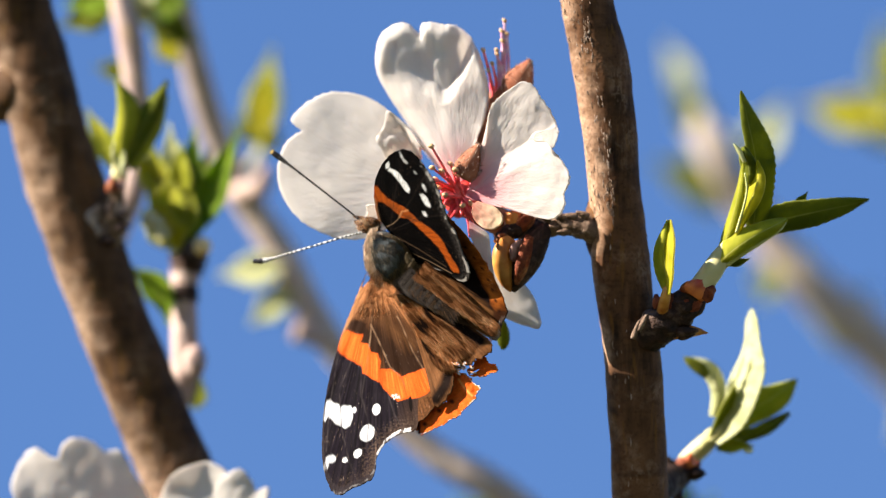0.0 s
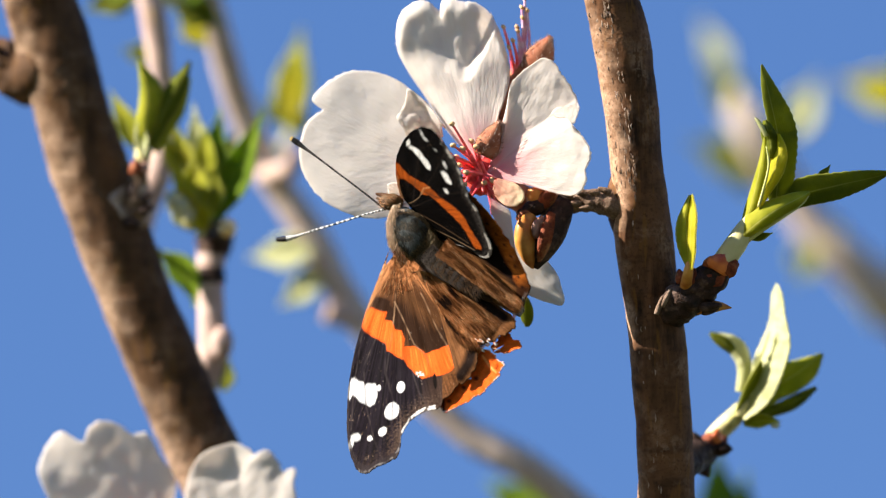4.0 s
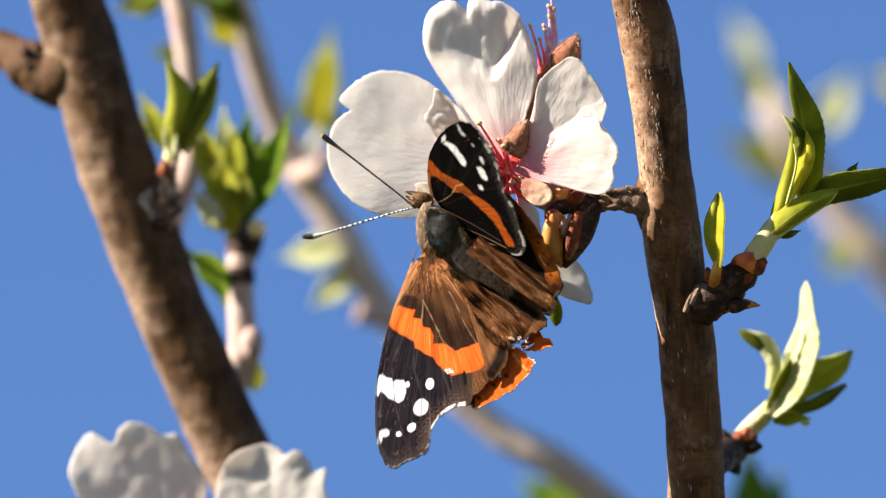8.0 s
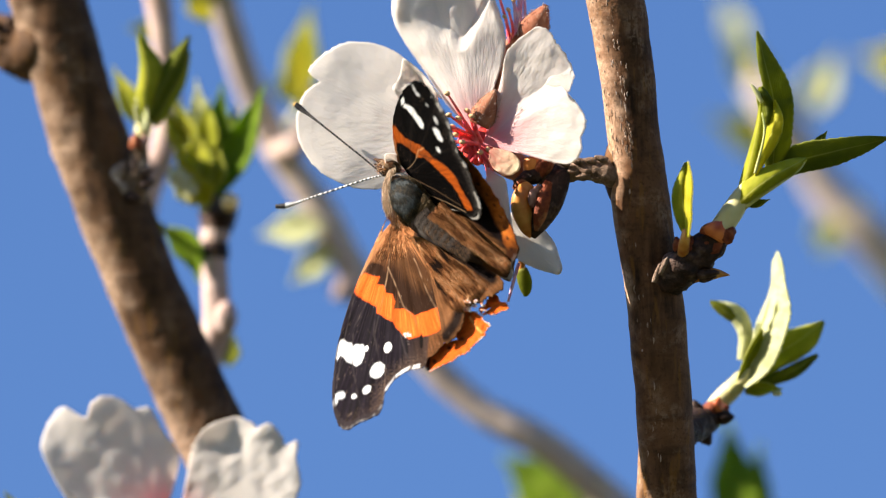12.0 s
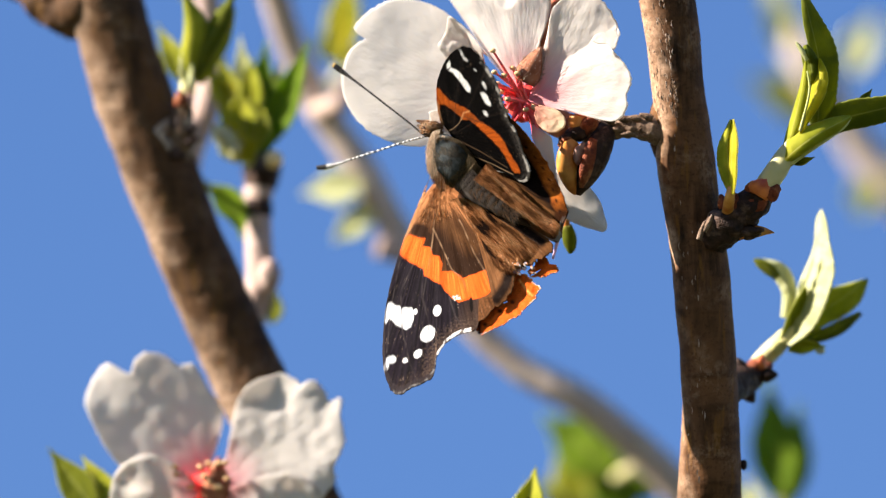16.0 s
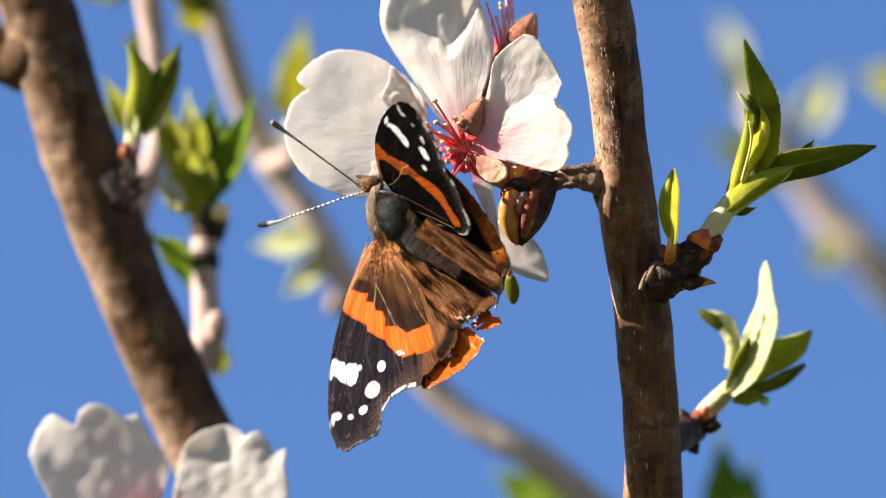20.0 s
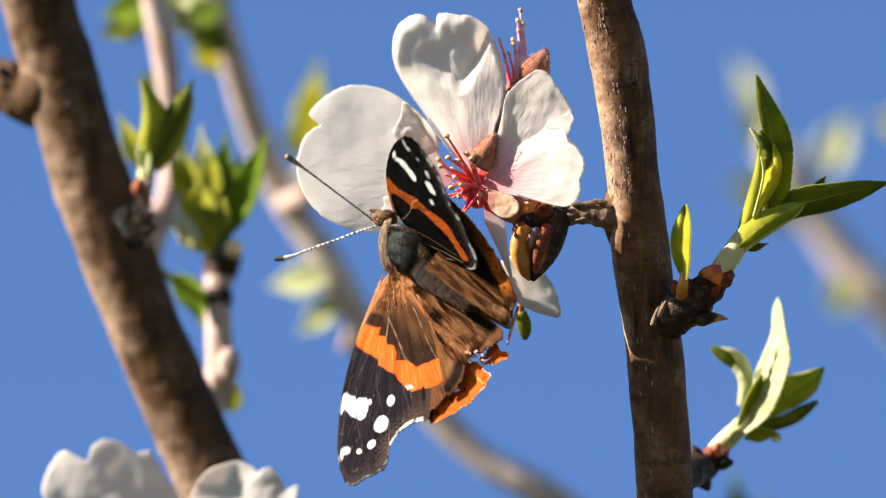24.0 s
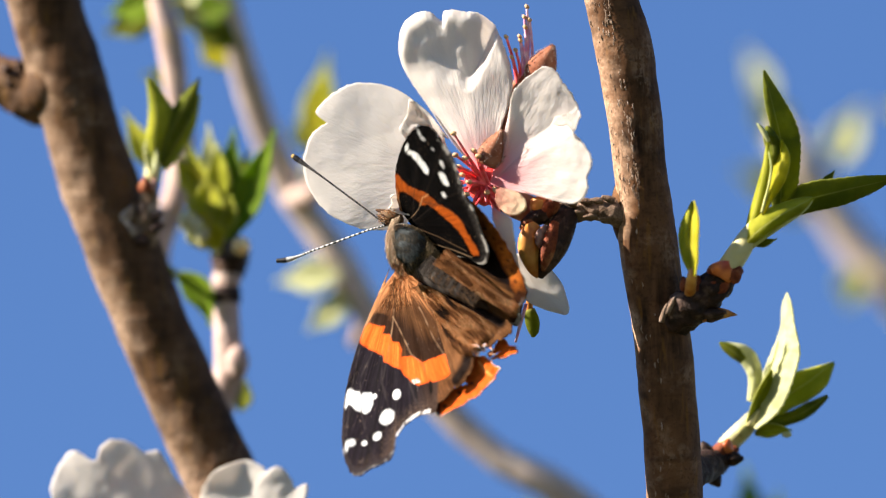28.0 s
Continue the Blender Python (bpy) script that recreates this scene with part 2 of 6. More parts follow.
BARK = bark_material("stem_bark", (0.019, 0.0088, 0.004), (0.135, 0.060, 0.026), (0.48, 0.310, 0.205), 0.24, 5)
BARK_OLD = bark_material("old_bark", (0.018, 0.0085, 0.0038), (0.095, 0.048, 0.022), (0.42, 0.285, 0.195), 0.25, 22)
BARK_PINK = bark_material("young_bark", (0.29, 0.19, 0.155), (0.52, 0.38, 0.33), (0.62, 0.52, 0.47), 0.5)
PEEL = scaly_material("peeling_bark", (0.16, 0.10, 0.065), (0.36, 0.25, 0.18), (0.50, 0.40, 0.33))
SPUR = scaly_material("spur_bark", (0.010, 0.0045, 0.003), (0.044, 0.020, 0.013), (0.15, 0.09, 0.065))
SPUR_PALE = scaly_material("weathered_spur_bark", (0.07, 0.040, 0.024), (0.22, 0.14, 0.095), (0.44, 0.34, 0.27))
SCAR = scaly_material("scar_bark", (0.117, 0.078, 0.058), (0.281, 0.211, 0.164), (0.437, 0.374, 0.328))
PETAL_CREAM = petal_material("cream_petal", (0.80, 0.66, 0.44), (0.70, 0.16, 0.14), 0.5)
SCALE_BROWN = scaly_material("bud_scale_brown", (0.085, 0.016, 0.006), (0.24, 0.055, 0.018), (0.44, 0.19, 0.08))
SCALE_GOLD = plain_material("bud_scale_gold", (0.34, 0.095, 0.012), (0.58, 0.28, 0.06), 500, 0.45, 0.3, 0.3)
SCALE_RED = plain_material("bud_scale_red", (0.30, 0.03, 0.008), (0.66, 0.19, 0.04), 420, 0.4, 0.3, 0.4)
PETAL_BUD = plain_material("pink_bud_skin", (0.16, 0.06, 0.04), (0.34, 0.20, 0.16), 700, 0.5, 0.4, 0.2)
SEPAL = plain_material("sepal", (0.20, 0.060, 0.030), (0.36, 0.15, 0.085), 500, 0.7, 0.35, 0.1)
PETAL = petal_material("white_petal", (0.76, 0.702, 0.650), (0.86, 0.10, 0.20), 0.58)
FILAMENT = plain_material("filament", (0.76, 0.035, 0.045), (0.84, 0.20, 0.20), 900, 0.5, 0.2)
FILAMENT_PALE = plain_material("pale_filament", (0.593, 0.187, 0.343), (0.655, 0.468, 0.546), 900, 0.5, 0.2)
ANTHER = plain_material("anther", (0.46, 0.25, 0.11), (0.66, 0.44, 0.23), 1500, 0.7, 0.5)
HEART = plain_material("flower_heart", (0.62, 0.016, 0.018), (0.78, 0.10, 0.07), 900, 0.5, 0.3)
LEAF = leaf_material("young_leaf", (0.281, 0.296, 0.016), (0.468, 0.445, 0.043), (0.577, 0.562, 0.203), 0.55, (0.515, 0.562, 0.047))
LEAF_PALE = leaf_material("pale_leaf", (0.44, 0.45, 0.20), (0.62, 0.61, 0.36), (0.74, 0.72, 0.47), 0.45, (0.72, 0.74, 0.24))
LEAF_GOLD = leaf_material("golden_leaf", (0.44, 0.42, 0.016), (0.62, 0.56, 0.045), (0.66, 0.60, 0.16), 0.6, (0.80, 0.70, 0.04))
LEAF_DEEP = leaf_material("deep_leaf", (0.080, 0.098, 0.007), (0.165, 0.180, 0.012), (0.38, 0.38, 0.095), 0.5, (0.36, 0.39, 0.03))
LEAF_GREEN = leaf_material("green_leaf", (0.105, 0.175, 0.010), (0.20, 0.29, 0.018), (0.38, 0.42, 0.10), 0.55, (0.36, 0.54, 0.04))
STALK = plain_material("pale_stalk", (0.40, 0.37, 0.13), (0.54, 0.48, 0.26), 350, 0.5, 0.2)
RIB = plain_material("leaf_rib", (0.38, 0.40, 0.12), (0.52, 0.50, 0.20), 350, 0.5, 0.2)
BRACT = plain_material("cream_bract", (0.406, 0.390, 0.172), (0.546, 0.515, 0.312), 350, 0.5, 0.2)
BARK_PALE = bark_material("pale_bark", (0.36, 0.27, 0.23), (0.54, 0.43, 0.37), (0.66, 0.57, 0.52), 0.5)
CUT = plain_material("cut_wood", (0.74, 0.48, 0.18), (0.84, 0.66, 0.36), 900, 0.6, 0.3)
WING = wing_material("wing_scales")
FEELER = tinted_material("feeler", 0.5, 0.0, 0.1)
FUR_GREY = tinted_material("body_fur", 0.6, 0.35, 0.12, 0.12)
EYE = plain_material("eye", (0.02, 0.012, 0.01), (0.05, 0.03, 0.02), 2500, 0.25, 0.2, 0.5)
TURF = plain_material("turf", (0.050, 0.040, 0.022), (0.035, 0.055, 0.014), 2.5, 0.9, 0.5)

# ---- builders ----


def at(x, y, w=0.0):
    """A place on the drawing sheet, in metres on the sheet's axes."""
    k = UNIT * (1 + w / 1000 / REACH)
    return Vector(((x - 784) * k, w / 1000, (441 - y) * k))


def thing(name, label, category, group="", m=BASE):
    ob = new(name)
    ob.empty_display_size = 0.005
    ob.matrix_basis = m
    return tagged(ob, label, category, group)


def finish(name, mesh, material, parent, label="", thick=0.0):
    ob = new(name, mesh)
    mesh.materials.append(material)
    mesh.polygons.foreach_set("use_smooth", [True] * len(mesh.polygons))
    ob.parent = parent
    if thick:
        md = ob.modifiers.new("thickness", "SOLIDIFY")
        md.thickness, md.offset = thick, 0
    return tagged(ob, label)


def part(name, bm, material, parent, label=""):
    """Link a bmesh as one mesh object under a thing or a part."""
    mesh = bpy.data.meshes.new(name)
    bm.to_mesh(mesh)
    bm.free()
    return finish(name, mesh, material, parent, label)


def curve(points, t):
    """A smooth line (Catmull-Rom) through rows of numbers, t from 0 to 1."""
    n = len(points) - 1
    i = min(int(max(t, 0) * n), n - 1)
    f = max(t, 0) * n - i
    p1, p2 = points[i], points[i + 1]
    p0 = points[i - 1] if i else [2 * a - b for a, b in zip(p1, p2)]
    p3 = points[i + 2] if i + 2 <= n else [2 * b - a for a, b in zip(p1, p2)]
    if f > 1:  # straight on past the end
        return [b + (f - 1) * (d - a) / 2 for a, b, d in zip(p1, p2, p3)]
    return [0.5 * (2 * b + (c - a) * f + (2 * a - 5 * b + 4 * c - d) * f * f + (3 * b - a - 3 * c + d) * f ** 3)
            for a, b, c, d in zip(p0, p1, p2, p3)]


def level(values, t):
    return curve([(v,) for v in values], t)[0]


def rumble(p, scale, seed=0.0):
    return noise.noise(Vector((p[0] * scale + seed, p[1] * scale - seed, p[2] * scale + 3 * seed)))


def mesh_from(name, verts, faces, uvs=None, tints=None):
    mesh = bpy.data.meshes.new(name)
    mesh.from_pydata([tuple(v) for v in verts], [], faces)
    if uvs is not None:
        layer = mesh.uv_layers.new(name="UVMap")
        idx = np.empty(len(mesh.loops), dtype=np.int32)
        mesh.loops.foreach_get("vertex_index", idx)
        layer.data.foreach_set("uv", np.asarray(uvs, dtype=np.float32)[idx].ravel())
    if tints is not None:
        a = mesh.attributes.new("tint", "FLOAT_COLOR", "POINT")
        a.data.foreach_set("color", np.c_[np.asarray(tints, dtype=np.float32), np.ones(len(tints))].astype(np.float32).ravel())
    return mesh


def tube(name, rows, material, parent, label="", segs=16, rings=40, rough=0.0, scale=300.0, seed=0.0, tint=None, flat=1.0, worn_lit=None):
    """A round limb along rows of x, y, w and radius (sheet units), with closed ends and an uneven skin.
    rough: the unevenness as a share of the radius."""
    path = [(*at(x, y, w), r * UNIT) for x, y, w, r in rows]
    verts, faces, uvs, tints = [], [], [], []
    side = None
    length = 0.0
    last = None
    for i in range(rings + 1):
        s = i / rings
        *c, r = curve(path, s)
        c = Vector(c)
        ahead = (Vector(curve(path, min(1, s + 0.01))[:3]) - Vector(curve(path, max(0, s - 0.01))[:3])).normalized()
        side = ahead.orthogonal().normalized() if side is None else (side - ahead * side.dot(ahead)).normalized()
        over = ahead.cross(side)
        length += (c - last).length if last is not None else 0
        last = c
        for j in range(segs):
            a = 2 * math.pi * j / segs
            d = side * math.cos(a) + over * math.sin(a) * flat
            k = 1.0
            if rough:
                p = c + d * r
                k += rough * (rumble(p, scale, seed) + 0.5 * rumble(p, scale * 2.7, seed + 4))
            verts.append(c + d * max(r, 1e-6) * k)
            uvs.append((abs(2 * j / segs - 1), length * 100))
            if tint:
                tints.append(tint(s, j / segs))
            if worn_lit:  # silver skin and painted sunlight on the sun's side
                tints.append((max(0.0, min(1.0, worn_lit(d, c + d * r))),) * 3)
    for i in range(rings):
        for j in range(segs):
            a, b = i * segs + j, i * segs + (j + 1) % segs
            faces.append((a, b, b + segs, a + segs))
    faces.append(tuple(reversed(range(segs))))
    faces.append(tuple(rings * segs + j for j in range(segs)))
    return finish(name, mesh_from(name, verts, faces, uvs, tints or None), material, parent, label)


def blade(name, spine, left, right, material, parent, label="", tip=(0, 0), n=28, m=14, depth=None, ruffle=0.0,
          wave=90.0, seed=0.0, teeth=0.0, count=26, tint=None, thick=0.0002, slope=(0, 0)):
    """A leaf, petal or wing: half-widths to the left and right of a spine of x, y, w.
    tip: how much further the spine runs from edge to edge; depth(s, c): mm behind; ruffle: mm of waviness; teeth: share of the width."""
    verts, uvs, faces, tints = [], [], [], []
    for i in range(n + 1):
        s = i / n
        for j in range(m + 1):
            c = 2 * j / m - 1
            far = s * (1 + level(tip, (c + 1) / 2) * s * s)
            x, y, w = curve(spine, far)
            xa, ya, _ = curve(spine, max(0, far - 0.02))
            xb, yb, _ = curve(spine, far + 0.02 if far < 0.98 else far + 0.001)
            tx, ty = xb - xa, yb - ya
            tl = math.hypot(tx, ty) or 1.0
            half = max(0.0, level(left if c < 0 else right, s))
            if teeth and abs(c) > 0.99:
                half *= 1 - teeth * ((s * count) % 1.0)
            x += ty / tl * -c * half
            y += -tx / tl * -c * half
            w += slope[0] * (x - spine[0][0]) + slope[1] * (y - spine[0][1])
            if depth:
                w += depth(s, c)
            if ruffle:
                q = Vector((x, y, 0))
                w += ruffle * (0.35 + 0.65 * s) * (rumble(q, 1 / wave, seed) + 0.45 * rumble(q, 2.6 / wave, seed + 7))
            verts.append(at(x, y, w))
            uvs.append((s, (c + 1) / 2))
            if tint:
                tints.append(tint(x, y, s, c))
    for i in range(n):
        for j in range(m):
            a = i * (m + 1) + j
            faces.append((a, a + 1, a + m + 2, a + m + 1))
    return finish(name, mesh_from(name, verts, faces, uvs, tints or None), material, parent, label, thick)


def fan(name, base, outline, material, parent, label="", n=40, m=60, depth=None, ruffle=0.0, wave=70.0, seed=0.0, jag=0.0,
        tint=None, thick=0.0002, slope=(0, 0), warp=None):
    """A petal or wing that spreads from its base (x, y, w) to a smooth outline of x, y. depth(s, c): mm behind, s from base to edge,
    c from -1 to 1 along the edge; jag: unevenness of the edge in sheet units;
    slope: mm behind per unit to the right and down; warp(x, y): more mm behind."""
    bx, by, bw = base
    verts, uvs, faces, tints = [], [], [], []
    edge = [curve(outline, j / m) for j in range(m + 1)]
    for j, (ex, ey) in enumerate(edge):
        ln = math.hypot(ex - bx, ey - by) or 1.0
        off = jag * (noise.noise(Vector((ex * 0.11, ey * 0.11, seed))) + 0.8 * noise.noise(Vector((ex * 0.31, ey * 0.31, seed + 9))))
        edge[j] = (ex + off * (ex - bx) / ln, ey + off * (ey - by) / ln)
    k = max(1, m // 14)
    calm = [tuple(sum(e[a] for e in edge[max(0, j - k):j + k + 1]) / len(edge[max(0, j - k):j + k + 1]) for a in (0, 1)) for j in range(m + 1)]
    for i in range(n + 1):
        s = i / n
        for j in range(m + 1):
            c = 2 * j / m - 1
            f = s ** 6
            ex, ey = (calm[j][a] + (edge[j][a] - calm[j][a]) * f for a in (0, 1))
            x, y = bx + (ex - bx) * s, by + (ey - by) * s
            w = bw + (depth(s, c) if depth else 0) + slope[0] * (x - bx) + slope[1] * (y - by) + (warp(x, y) if warp else 0)
            if ruffle:
                q = Vector((x, y, 0))
                w += ruffle * (0.2 + 0.8 * s) * (rumble(q, 1 / wave, seed) + 0.4 * rumble(q, 2.6 / wave, seed + 7))
            verts.append(at(x, y, w))
            uvs.append((s, j / m))
            if tint:
                tints.append(tint(x, y, s, c))
    for i in range(n):
        for j in range(m):
            a = i * (m + 1) + j
            faces.append((a, a + 1, a + m + 2, a + m + 1))
    return finish(name, mesh_from(name, verts, faces, uvs, tints or None), material, parent, label, thick)


def lump(name, x, y, w, rx, ry, rw, material, parent, label="", turn=0.0, rough=0.0, scale=500.0, seed=0.0, tint=None, segs=20):
    """A rounded body with half-sizes rx, ry (sheet units) and rw (mm), turned on the sheet by degrees."""
    bm = bmesh.new()
    bmesh.ops.create_uvsphere(bm, u_segments=segs, v_segments=segs // 2 + 2, radius=1)
    c, sz = at(x, y, w), (rx * UNIT, rw / 1000, ry * UNIT)
    rot = Matrix.Rotation(radians(turn), 3, "Y")
    for v in bm.verts:
        k = 1.0
        if rough:
            k += rough * rumble(v.co, scale / 300, seed)
        v.co = c + rot @ Vector((v.co.x * sz[0], v.co.y * sz[1], v.co.z * sz[2])) * k
    ob = part(name, bm, material, parent, label)
    if tint:
        me = ob.data
        a = me.attributes.new("tint", "FLOAT_COLOR", "POINT")
        a.data.foreach_set("color", np.array([(*tint(v.co), 1) for v in me.vertices], dtype=np.float32).ravel())
    return ob


def scale_leaf(name, x, y, w, length, width, angle, material, parent, label="", bulge=1.2, n=8):
    """One pointed bud scale that lies on a bud, pointing along angle (degrees, 90 is up on the sheet)."""
    dx, dy = math.cos(radians(angle)), -math.sin(radians(angle))
    spine = [(x + dx * length * f, y + dy * length * f, w - bulge * math.sin(math.pi * (0.25 + 0.6 * f))) for f in (0, 0.33, 0.67, 1)]
    prof = [width * v for v in (0.75, 1.0, 0.85, 0.5, 0.03)]
    return blade(name, spine, prof, prof, material, parent, label, n=n, m=6, depth=lambda s, c: bulge * c * c, thick=0.00035)


def hairs(name, spots, material, parent, label="", seed=1, thin=0.34):
    """Fine bowed hairs: rows of x, y, w, the way (dx, dy, dw), length in sheet units and a colour. thin: the mean half-width."""
    rnd = random.Random(seed)
    verts, faces, tints = [], [], []
    for x, y, w, dx, dy, dw, ln, col in spots:
        r = UNIT * thin * rnd.uniform(0.6, 1.4)
        bow = rnd.uniform(-0.09, 0.09) * ln
        b = at(x, y, w)
        mid = at(x + dx * ln * 0.5 - dy * bow, y + dy * ln * 0.5 + dx * bow, w + dw * 0.6)
        e = at(x + dx * ln, y + dy * ln, w + dw)
        k = len(verts)
        verts += [b + Vector((r, 0, 0)), b + Vector((-r * 0.5, r, r * 0.8)), b + Vector((-r * 0.5, -r, -r * 0.8)),
                  mid + Vector((r * 0.8, 0, 0)), mid + Vector((-r * 0.4, r * 0.8, r * 0.6)), mid + Vector((-r * 0.4, -r * 0.8, -r * 0.6)), e]
        for a in range(3):
            c = (a + 1) % 3
            faces += [(k + a, k + c, k + 3 + c, k + 3 + a), (k + 3 + a, k + 3 + c, k + 6)]
        g = rnd.uniform(0.5, 1.4)
        tints += [tuple(v * g for v in col)] * 7
    return finish(name, mesh_from(name, verts, faces, None, tints), material, parent, label)

# ---- setting ----


def build_ground():
    bm = bmesh.new()
    bmesh.ops.create_circle(bm, cap_ends=True, segments=96, radius=2500)
    ob = part("ground", bm, TURF, None)
    tagged(ob, "dry grassy orchard ground under the tree", "ground", kind="structure")
    return ob


build_ground()

# ---- the tree ----


def build_trunk():
    tree = thing("tree_trunk", "grey-brown almond trunk standing in the orchard ground", "tree trunk")
    foot = BASE.inverted() @ Vector((0.05, 0.35, -0.05))
    fork = Vector((0.05, 0.16, -0.55))
    rows = []
    for f in (0, 0.15, 0.5, 0.8, 1.0):
        p = foot.lerp(fork, f)
        k = UNIT * (1 + p.y / REACH)
        rows.append((784 + p.x / k, 441 - p.z / k, p.y * 1000, (0.095 - 0.045 * f + 0.05 * (1 - f) ** 6) / UNIT))
    tube("bark", rows, BARK_OLD, tree, segs=28, rings=60, rough=0.12, scale=9)
    return tree


build_trunk()


def spur(rows, parent, material=SPUR, rough=0.22, rings=44, name="spur"):
    return tube(name, rows, material, parent, segs=28, rings=rings, rough=rough, scale=760, seed=rows[0][0] * 0.01)


def build_stem():
    br = thing("almond_branch", "upright reddish-brown almond branch with peeling bark", "branch", "branches of the tree")
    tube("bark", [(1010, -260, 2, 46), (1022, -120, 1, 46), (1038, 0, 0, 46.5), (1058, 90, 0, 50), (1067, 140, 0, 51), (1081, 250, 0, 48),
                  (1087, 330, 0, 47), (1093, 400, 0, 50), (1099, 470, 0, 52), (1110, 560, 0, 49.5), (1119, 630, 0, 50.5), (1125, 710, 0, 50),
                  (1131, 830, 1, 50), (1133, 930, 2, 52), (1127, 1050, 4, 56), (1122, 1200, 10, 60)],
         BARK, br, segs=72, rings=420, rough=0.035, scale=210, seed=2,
         # painted light: paler where the skin faces the sun, weaker low on the stem
         worn_lit=lambda d, p: -1.5 * d.x - (0.5 if p.z > -0.001 else 0.95) + 0.8 * rumble(p, 160, 1) + 0.5 * rumble(p, 520, 3))
    tube("limb", [(1123, 1190, 10, 60), (1130, 1900, 30, 75), (1300, 4200, 90, 130), (1440, 7600, 160, 420)], BARK_OLD, br, segs=28, rings=80, rough=0.08, scale=40)
    # collar of the blossom spur
    lump("collar", 1074, 408, 0.2, 40, 74, 3.0, BARK, br, turn=-6, rough=0.05, seed=3)
    sp = spur([(1058, 408, -0.5, 28), (1034, 402, -1, 23), (1008, 398, -1, 20), (980, 399, -0.6, 20), (955, 404, 0, 20), (930, 402, 0.5, 22), (905, 396, 1, 18)], br, SPUR_PALE)
    for i, (x, y, ln, wd, ang) in enumerate(((1042, 384, 24, 6, 160), (1022, 384, 22, 6, 172), (1000, 386, 22, 6, 168), (1038, 410, 26, 6, 190),
                                             (1010, 408, 24, 6, 186), (975, 390, 22, 6, 160), (1024, 398, 24, 6, 182), (990, 402, 22, 6, 176))):
        scale_leaf("bark_flake", x, y, -2.3 + 0.05 * i, ln, wd * 0.8, ang, SPUR_PALE, sp, bulge=0.3)
    # spur of the upper leaf shoot
    lump("collar", 1128, 596, -0.2, 30, 40, 3.2, SPUR_PALE, br, "wrinkled pale bark collar", turn=35, rough=0.2, seed=5)
    sp = spur([(1124, 606, -0.2, 26), (1146, 592, -2.0, 33), (1172, 572, -3.2, 36), (1200, 552, -3.8, 31), (1224, 530, -4.2, 26), (1244, 508, -4.4, 22)], br)
    for i, (x, y, ln, wd, ang, mat) in enumerate(((1178, 548, 30, 13, 70, SCALE_BROWN), (1165, 545, 24, 10, 100, SCALE_BROWN), (1205, 562, 38, 14, 20, SPUR), (1196, 588, 40, 9, 4, SPUR),
                                                  (1216, 545, 36, 20, 40, SCALE_BROWN), (1225, 520, 32, 19, 60, SCALE_RED), (1240, 522, 28, 15, 20, SCALE_BROWN),
                                                  (1146, 575, 30, 4, 55, SPUR_PALE), (1130, 586, 34, 4, 62, SPUR_PALE), (1120, 600, 34, 4, 70, SPUR_PALE))):
        scale_leaf("bud_scale", x, y, -5.2 - 0.4 * (x - 1150) / 60 + 0.12 * (i % 4), ln, wd * 0.8, ang, mat, sp, bulge=0.4)
    bud = tube("side_bud", [(1192, 588, -3.2, 14), (1215, 587, -3.4, 12), (1234, 587, -3.4, 8), (1253, 590, -3.4, 1)], SCALE_GOLD, sp, segs=12, rings=10, rough=0.1)
    scale_leaf("bud_scale", 1200, 593, -4.6, 30, 9, 5, SPUR, sp, bulge=0.4)
    # spur of the lower leaf shoot
    sp = spur([(1150, 868, 2.5, 26), (1168, 859, 7, 27), (1188, 848, 12.5, 27), (1208, 834, 15.6, 24), (1222, 822, 16.2, 19)], br)
    for x, y, ln, wd, ang, mat in ((1186, 832, 26, 12, 110, SPUR), (1190, 860, 30, 14, -60, SPUR), (1205, 832, 28, 15, 60, SCALE_BROWN), (1222, 838, 26, 12, 0, SPUR),
                                   (1215, 826, 24, 13, 70, SCALE_RED), (1195, 845, 30, 14, 30, SPUR)):
        scale_leaf("bud_scale", x, y, 13.4, ln, wd, ang, mat, sp, bulge=0.8)
    lump("knob", 1189, 998, 3, 7, 9, 0.6, SPUR, br, rough=0.2)
    # lifted strips of bark on the sun's side
    rnd = random.Random(4)
    mid = [(-120, 1022), (0, 1038), (90, 1058), (140, 1067), (250, 1081), (330, 1087), (400, 1093), (470, 1099), (560, 1110), (630, 1119), (710, 1125), (830, 1131), (930, 1133), (1050, 1127)]
    for i in range(210):
        y = rnd.uniform(-80, 390) if i % 5 else rnd.uniform(-60, 1020)
        k = max(j for j in range(len(mid) - 1) if mid[j][0] <= y)
        (y0, x0), (y1, x1) = mid[k], mid[k + 1]
        c = x0 + (x1 - x0) * (y - y0) / (y1 - y0)
        off = rnd.gauss(-9, 5) if i % 5 in (1, 2) else rnd.uniform(-46, -4)
        ln, wd = rnd.uniform(4, 16), rnd.uniform(0.6, 1.6)
        w = -math.sqrt(max(0.0, 49.5 ** 2 - off ** 2)) * UNIT * 1000 - 0.03
        blade("bark_flake", [(c + off, y, w), (c + off + rnd.uniform(-2, 2), y + ln * 0.5, w - 0.05), (c + off + (x1 - x0) / (y1 - y0) * ln, y + ln, w - 0.01)],
              [0.2 * wd, wd, 0.1 * wd], [0.1 * wd, wd, 0.2 * wd], PEEL, br, n=5, m=2, thick=0.00005)
    return br


build_stem()


